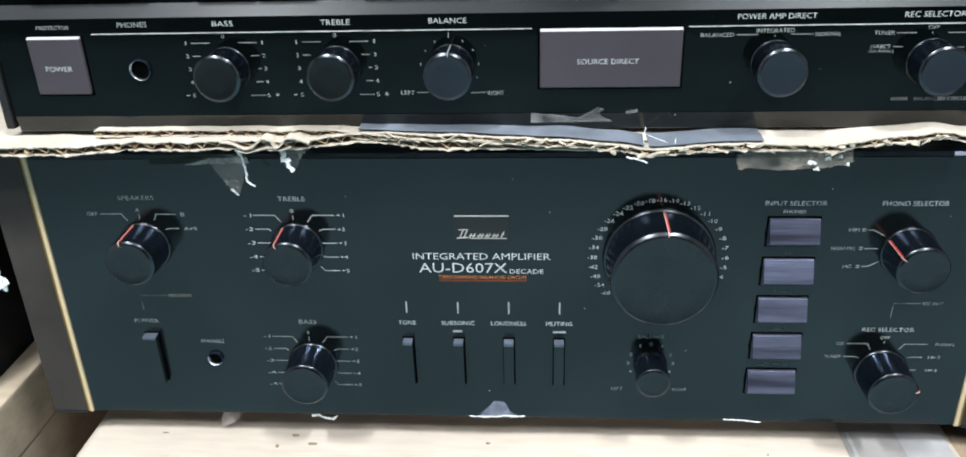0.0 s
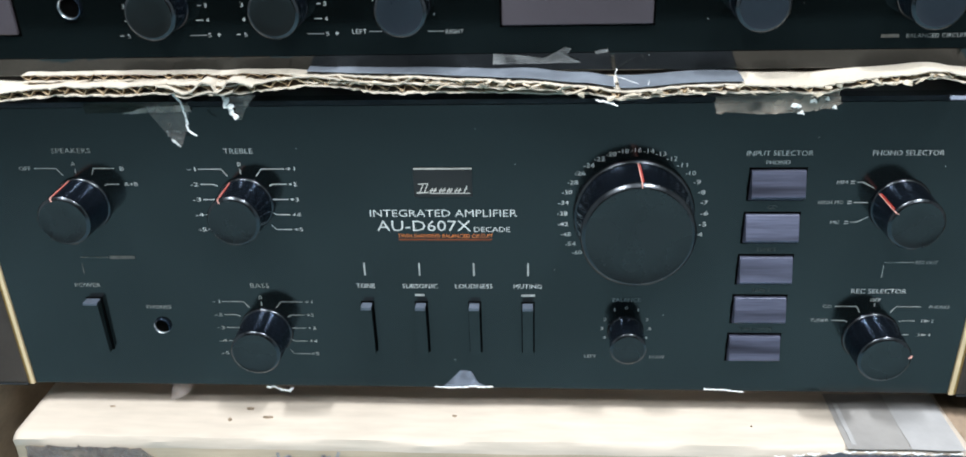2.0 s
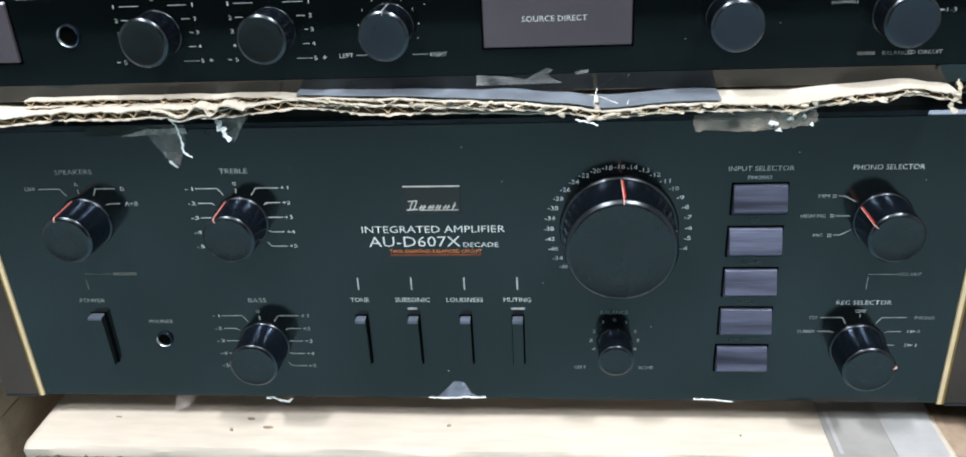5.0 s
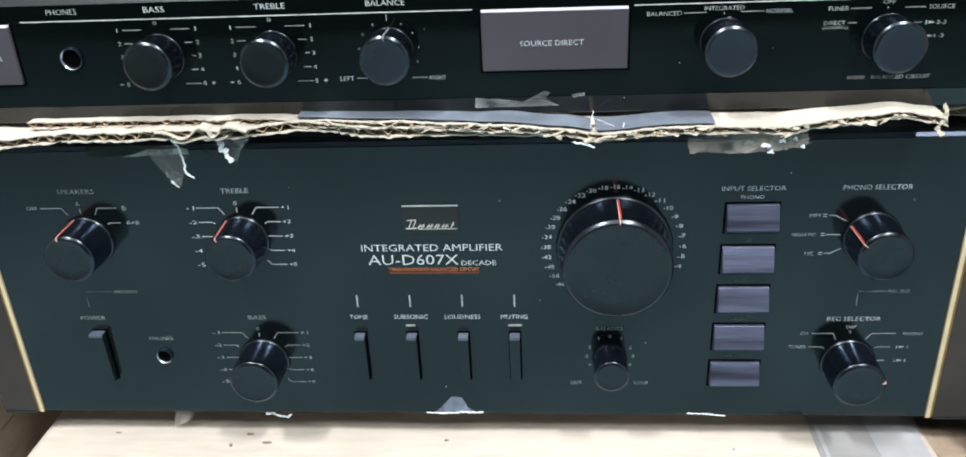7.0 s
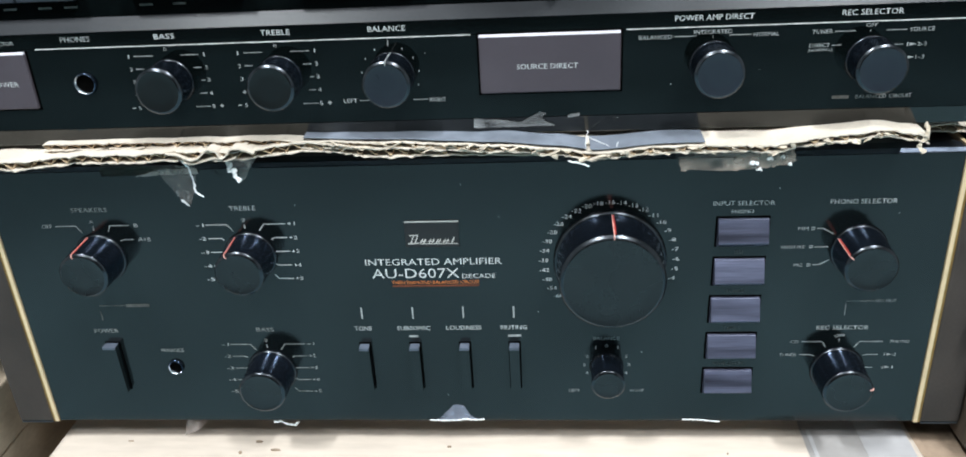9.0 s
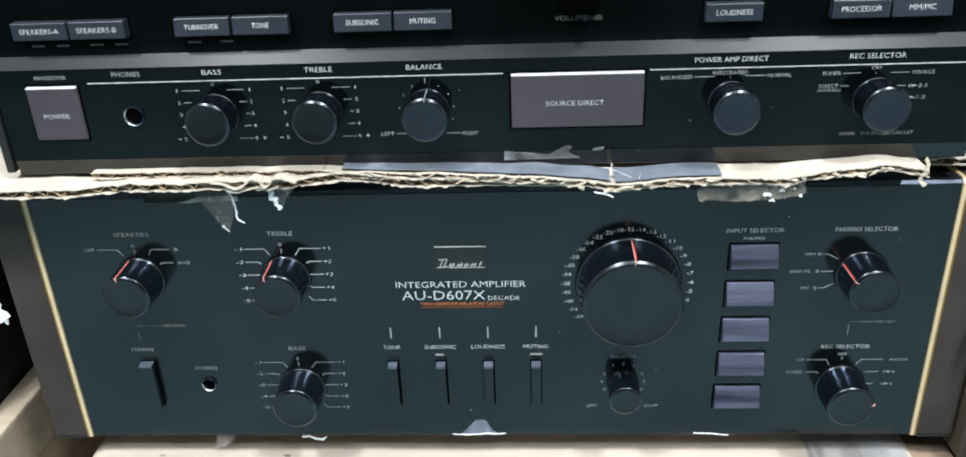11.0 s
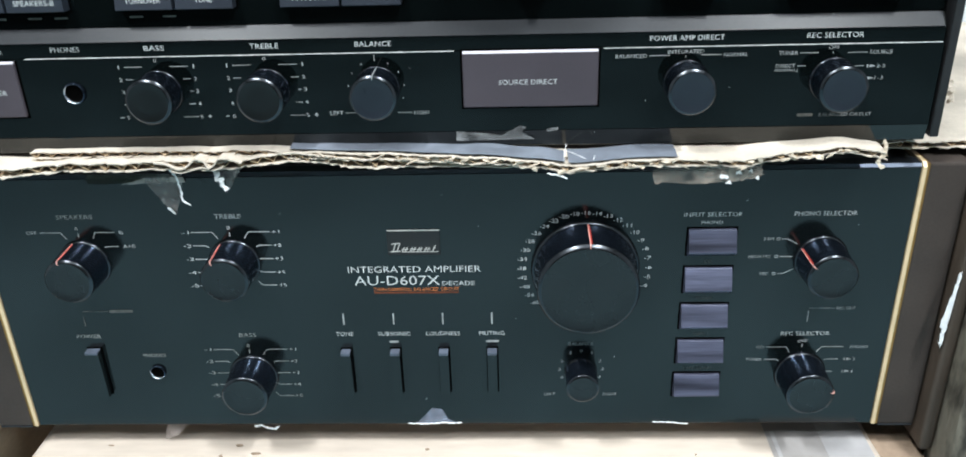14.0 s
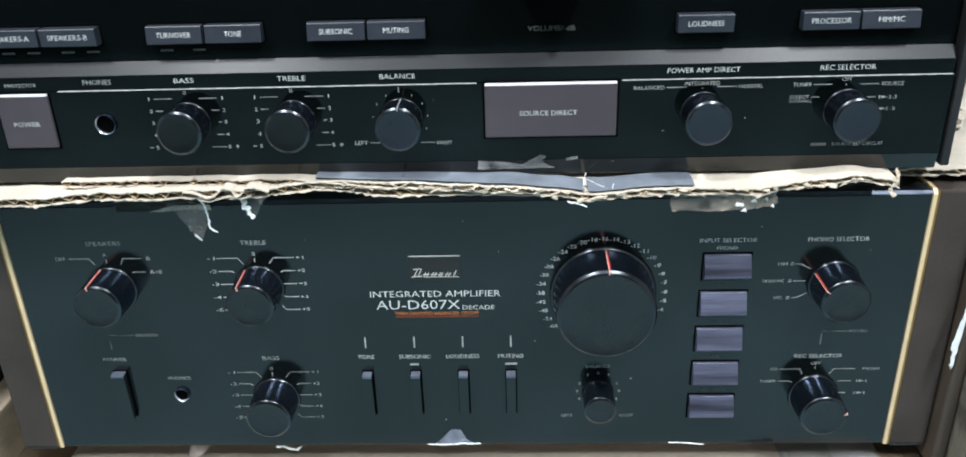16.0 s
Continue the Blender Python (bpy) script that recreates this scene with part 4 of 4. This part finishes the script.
shred("plastic_shred", "crumpled white shred of tape below the cardboard", [(-94.2, -15, 149), (-92.0, -14.4, 146.5), (-93.4, -14, 143.8), (-90.8, -14, 143.6), (-91.6, -14, 141.8), (-89.2, -14, 138.6)], 1.7, 9)
patch("tape_scrap", "clear film shred behind a white plastic crumple", "tape scrap", [(-99, 143), (-85, 144), (-90, 138.5), (-93, 133), (-97, 135)], 0.0, "filmthin", seed=29)
shred("plastic_flake", "tiny white flake stuck to the black front", [(-120.8, -6, 127.0), (-119.4, -6.2, 126.0), (-117.8, -6, 124.0)], 0.9, 14)
for i in range(9):
    fx, fz = -127 + 9 * random.random(), 124 + 5 * random.random()
    bm = bmesh.new()
    bmesh.ops.create_icosphere(bm, subdivisions=1, radius=0.00022 + 0.0002 * random.random())
    for v in bm.verts:
        v.co = (v.co.x + fx / 1000, v.co.y * 0.5 - 0.0002, v.co.z + 0.5 + fz / 1000)
    tagged(part("glue_speck", bm, M["dim"]), "tiny pale speck of glue on the front", "speck", group="glue specks")
patch("tape_scrap", "torn clear tape hanging below the cardboard", "tape scrap", [(95, 147.0), (116, 148.6), (140, 149.4), (141.5, 143.6), (137, 142.0), (129, 140.6), (120, 141.2), (112, 139.8), (104, 141.0), (96, 140.4)], -0.0165, "filmmilk", seed=11, rough=0.0014)
for i, (fx, fz, r) in enumerate(((126.5, 137.0, 1.3), (128.6, 134.2, 0.9), (132.5, 138.6, 0.9), (137.5, 139.5, 0.6), (140.5, 136.2, 0.6))):
    shred("paper_flake", "white torn paper flake caught in clear tape", [(fx - 2 - r * 1.3, -17.8, fz + 6.2), (fx - 2, -18.2, fz + 6.9), (fx - 2 + r * 1.3, -17.8, fz + 5.9)], r * 1.4, 20 + i)
patch("tape_scrap", "milky film scrap on the lower front edge", "tape scrap", [(-15.5, 0.6), (5.0, 0.9), (0.6, 3.0), (-2.4, 9.4), (-7.5, 10.0), (-11, 5.0)], 0.0, "filmblue", seed=17, rough=0.0005)
shred("plastic_shred", "bright crumpled film along the front's bottom edge", [(-20, -0.7, 0.9), (-12, -0.7, 0.5), (-5, -0.8, 0.9), (-1, -0.8, 1.6), (1, -0.6, 0.9), (7.8, -0.7, 1.2)], 0.75, 33)
shred("plastic_shred", "crumpled clear film under the front's bottom edge", [(-100.5, 0.5, -1.5), (-97, 0.2, -0.6), (-94, 0.2, -2.6), (-90, 0.2, -3.2), (-87.5, 0.2, -1.2)], 1.1, 41)
shred("plastic_shred", "thin white film edge under the black front", [(105, -0.5, 1.2), (114, -0.6, 1.0), (123.5, -0.6, -0.2)], 0.6, 45)
patch("tape_scrap", "slanted clear tape strip under the black front", "tape scrap", [(-147.5, -0.2), (-135, -0.2), (-143, -9.0), (-151, -12.5)], 0.0035, "filmthin", seed=19)
# scraps on the upper front
patch("tape_scrap", "grey torn tape along the upper front's bottom edge", "tape scrap", [(11.6, 161.2), (23, 160.3), (31, 159.2), (35, 161.2), (39, 163.4), (41.5, 162.8), (38.5, 160.4), (45, 157.4), (11.4, 157.1)], Y, "filmdull", seed=23, rough=0.0004)
patch("tape_scrap", "small pale tape flake on glossy black", "tape scrap", [(50.2, 161.8), (55, 162.6), (55, 161.3), (50.4, 160.6)], Y, "filmdull", seed=25, rough=0.0003)
for i in range(14):
    fx, fz, yy = random.uniform(-200, 205), random.uniform(160, 194), Y
    if i > 4:
        fx, fz, yy = random.uniform(-205, 205), random.uniform(4, 138), 0.0
    bm = bmesh.new()
    bmesh.ops.create_icosphere(bm, subdivisions=1, radius=0.00015 + 0.00012 * random.random())
    for v in bm.verts:
        v.co = (v.co.x + fx / 1000, v.co.y * 0.5 + yy - 0.0001, v.co.z + 0.5 + fz / 1000)
    tagged(part("dust_speck", bm, M["white"]), "tiny white speck of dust on the front", "speck", group="dust specks")

fringe("torn_paper_fringe", "pale torn paper fibres along the cardboard's front edge", 0.035, 0.189, up_front, up_bottom, 0.0030, 5, 32)
fringe("torn_paper_fringe", "pale torn paper fibres along the cardboard's front edge", -0.050, 0.035, up_front, up_bottom, 0.0030, 6, 16)

# ---- tape on the cardboard and the beam ----
def drape(name, label, x0, x1, front, zfun, depth, mat, seed, lift=0.0006, n=120, drop=0.0):
    """Thin sheet laid on a sloping top, following its line along x."""
    bm = bmesh.new()
    rows = []
    for i in range(n + 1):
        x = x0 + (x1 - x0) * i / n
        row = []
        for top in (0, 1):
            for s in ((0, 0.25, 0.5, 0.75, 1.0) if not top else (1.0, 0.75, 0.5, 0.25, 0)):
                y = front(x) + 0.0010 + s * depth
                z = zfun(x, y) + lift + 0.0005 * (0.6 + noise.noise(Vector((x * 60, s * 3, seed)))) + 0.0002 * top
                row.append(bm.verts.new((x, y, z)))
        rows.append(row)
    m = len(rows[0])
    for p, q in zip(rows, rows[1:]):
        for k in range(m):
            bm.faces.new((p[k], p[(k + 1) % m], q[(k + 1) % m], q[k]))
    bm.faces.new(rows[0])
    bm.faces.new(rows[-1][::-1])
    return tagged(part(name, bm, M[mat], smooth=60), label, "tape")


def board_top(x, y):
    s = max(0, min(1, (y - up_front(x)) / (0.06 - up_front(x))))
    return 0.5 + up_bottom(x) * (1 - s) + 0.1500 * s + 0.0030 + 0.0005


drape("grey_tape", "grey plastic tape on top of the cardboard", -0.060, 0.0575, up_front, board_top, 0.013, "tapeblue", 3, lift=0.0003)
drape("grey_tape", "wide dark grey tape over the cardboard edge", 0.059, 0.1045, up_front, board_top, 0.014, "tapeblue", 8, lift=0.0003)
shred("plastic_shred", "torn white edge of the grey tape", [(57, -18, 150), (57.4, -14, 153.5), (58.5, -9, 156)], 0.4, 52)
# Highlights on the tape's folds, laid on as thin white lines.
shred("plastic_shred", "thin white line for the highlight on a tape fold", [(58.5, -7, 152.2), (63, -12, 151.9), (67, -16.2, 151.5)], 0.28, 53)
shred("plastic_shred", "thin white line for the highlight on a tape fold", [(70.4, -13, 152.2), (69.6, -17.5, 151.7)], 0.3, 54)
shred("plastic_shred", "torn card crumbs on the cardboard's front edge", [(50, -20, 147), (55, -21, 146.4), (58.5, -21, 144.8)], 0.7, 58)
shred("paper_shred", "torn white paper at the cardboard's corner", [(190, -15, 158.0), (190.4, -17.0, 153), (187.5, -17.5, 149), (189.6, -18, 146.2)], 1.9, 61, "paper")
drape("clear_film", "creased grey film on the pine block's end", 0.166, 0.1935, lambda x: -0.0229, lambda x, y: 0.4850, 0.040, "filmgrey", 12, lift=0.0001)
drape("clear_film", "pale creased film round the pine block's corner", 0.1937, 0.2165, lambda x: -0.0229, lambda x, y: 0.4850, 0.040, "filmpale", 14, lift=0.0002)
# A thin pale strip running back over the grey film.
drape("clear_film", "narrow pale strip on the grey film", 0.1685, 0.1705, lambda x: -0.0205, lambda x, y: 0.4850, 0.030, "filmpale", 12, lift=0.0005)
# White crumples stand for the glints on the film's ragged edge.
for k in range(11):
    fx = 134 + 7.6 * k + 3 * noise.noise(Vector((k * 1.7, 4, 4)))
    fz = -15.6 - 0.11 * max(0, 160 - fx) + 0.5 * noise.noise(Vector((k * 2.3, 9, 4)))
    shred("film_glint", "white crumple for the glints along the film's edge", [(fx, -22.6, fz), (fx + 2.2, -23.0, fz - 0.3), (fx + 5.5, -22.6, fz + 0.1)], 0.45 + 0.3 * (k % 3), 100 + k)
bm = bmesh.new()
rows = []
for i in range(91):
    x = 0.106 + 0.1135 * i / 90
    edge = 0.4838 - 0.012 * max(0, (0.160 - x) / 0.055) ** 1.3
    row = []
    for k in range(7):
        z = edge + (0.0016 * noise.noise(Vector((x * 200, 2, 2))) + 0.0010 * noise.noise(Vector((x * 700, 2, 6)))) * (1 - k / 6) - (edge - 0.405) * k / 6
        row.append(bm.verts.new((x, -0.0228 - 0.0007 * (1 + noise.noise(Vector((x * 70, z * 70, 8)))), z)))
    rows.append(row)
for p, q in zip(rows, rows[1:]):
    for k in range(6):
        bm.faces.new((p[k], p[k + 1], q[k + 1], q[k]))
bmesh.ops.solidify(bm, geom=list(bm.faces), thickness=0.0003)
tagged(part("dark_film", bm, M["tapegrey"], smooth=60), "dark grey creased plastic film taped over the block's front", "tape")
# pencil scribbles on the beam's front
bm = bmesh.new()


def scribble(pts, w=0.0015):
    for (xa, za), (xb, zb) in zip(pts, pts[1:]):
        stroke(bm, xa / 1000, 0.5 + za / 1000, xb / 1000, 0.5 + zb / 1000, w, -0.0232)


scribble([(-92, -21), (-91, -31)]), scribble([(-91.5, -26), (-86.5, -22.5), (-85.5, -26), (-86.5, -32)]), scribble([(-90, -27.5), (-86, -27)])
scribble([(-73, -33), (-70.5, -22), (-66, -29), (-63, -20)]), scribble([(-66, -31), (-58, -26.5)]), scribble([(-73, -25), (-67, -23)])
tagged(part("pencil_marks", bm, M["pencil"]), "grey pencil scribbles on the pine block", "writing")

# An uneven dull grey patch over the left of the block's front.
patch("grey_patch", "dull grey patch on the pine block's front", "tape scrap", [(-213, -21), (-158, -20.5), (-151, -27), (-154, -45), (-213, -45)], -0.0222, "stain", thick=0.0001, rough=0.0025, seed=43)
shred("cardboard_curl", "curled brown cardboard end beside the upper amplifier", [(222, 22, 157), (224, 24, 164), (229, 26, 171), (234, 30, 166), (238, 34, 158)], 3.6, 91, "card")

# ---- beside the amplifiers ----
crate = thing("crate_side", "pale wooden crate side beside the amplifier", "crate")
part("board", box(-0.2985, -0.2815, -0.045, 0.42, 0.4473, 0.4850, 0.002), M["tanpine"], crate)
part("lower_board", box(-0.2975, -0.2830, -0.02, 0.42, 0.4003, 0.4470, 0.001), M["tanpine"], crate, "tan lower board")
# Added black box; it fills the dark space beyond the crate side.
case = tagged(part("black_filler_box", box(-0.62, -0.302, 0.01, 0.42, 0.400, 0.72, 0.012, 3), M["case"], smooth=40), "black box added to fill the dark space beside the amplifier", "case")
shred("foil_scrap", "crumpled silver film stuck beside the side panel", [(-258, 5, 93), (-254, 5, 88), (-250, 5, 78), (-247, 5, 70)], 4.0, 71)
batten = tagged(part("wooden_batten", worn_beam(0.0, 0.30, 0.0, 0.0205, 0.0, 0.083, 31, wob=0.0015, n=30), M["tan"], smooth=40), "tan wooden batten wedged beside the pine block", "batten")
batten.matrix_world = pose(0.2438, -0.013, 0.400, 0, 0, 90)
post = tagged(part("weathered_post", worn_beam(0.0, 0.645, 0.0, 0.075, 0.0, 0.0625, 77, wob=0.002, n=60), M["post"], smooth=40), "weathered grey wooden post beside the amplifier", "post")
post.matrix_world = pose(0.3075, -0.024, 0.0, 0, -90, 0)
tagged(part("white_sheet", box(0.20, 0.95, 0.66, 0.69, 0.0, 1.25, 0.004), M["whiteboard"]), "white foam sheet standing behind the rack", "sheet")
patch("foil_scrap", "torn white foil stuck on the side panel's edge", "foil", [(237.6, 92), (236.2, 91), (235.9, 84), (234.6, 77), (234.2, 73), (235.0, 70.5), (233.2, 66.5), (233.4, 63), (234.4, 61.5), (234.2, 57), (235.0, 51.5), (235.8, 54), (235.6, 59), (236.4, 61.5), (236.4, 66), (236.2, 70), (236.6, 76), (237.2, 84)], -0.0092, "shred", thick=0.0003, rough=0.0009, seed=81)
tagged(part("brown_slat", box(0.2374, 0.2440, -0.0085, 0.30, 0.4890, 0.6400, 0.0022, 3), M["slat"], smooth=40), "dark brown wooden slat standing between side panel and post", "slat")
# Added board that hides the pale wall, so the left gap stays dark.
tagged(part("dark_filler_board", box(-0.60, -0.214, 0.430, 0.445, 0.400, 0.95, 0.002), M["case"]), "black board added to darken the gap behind the amplifiers", "board")
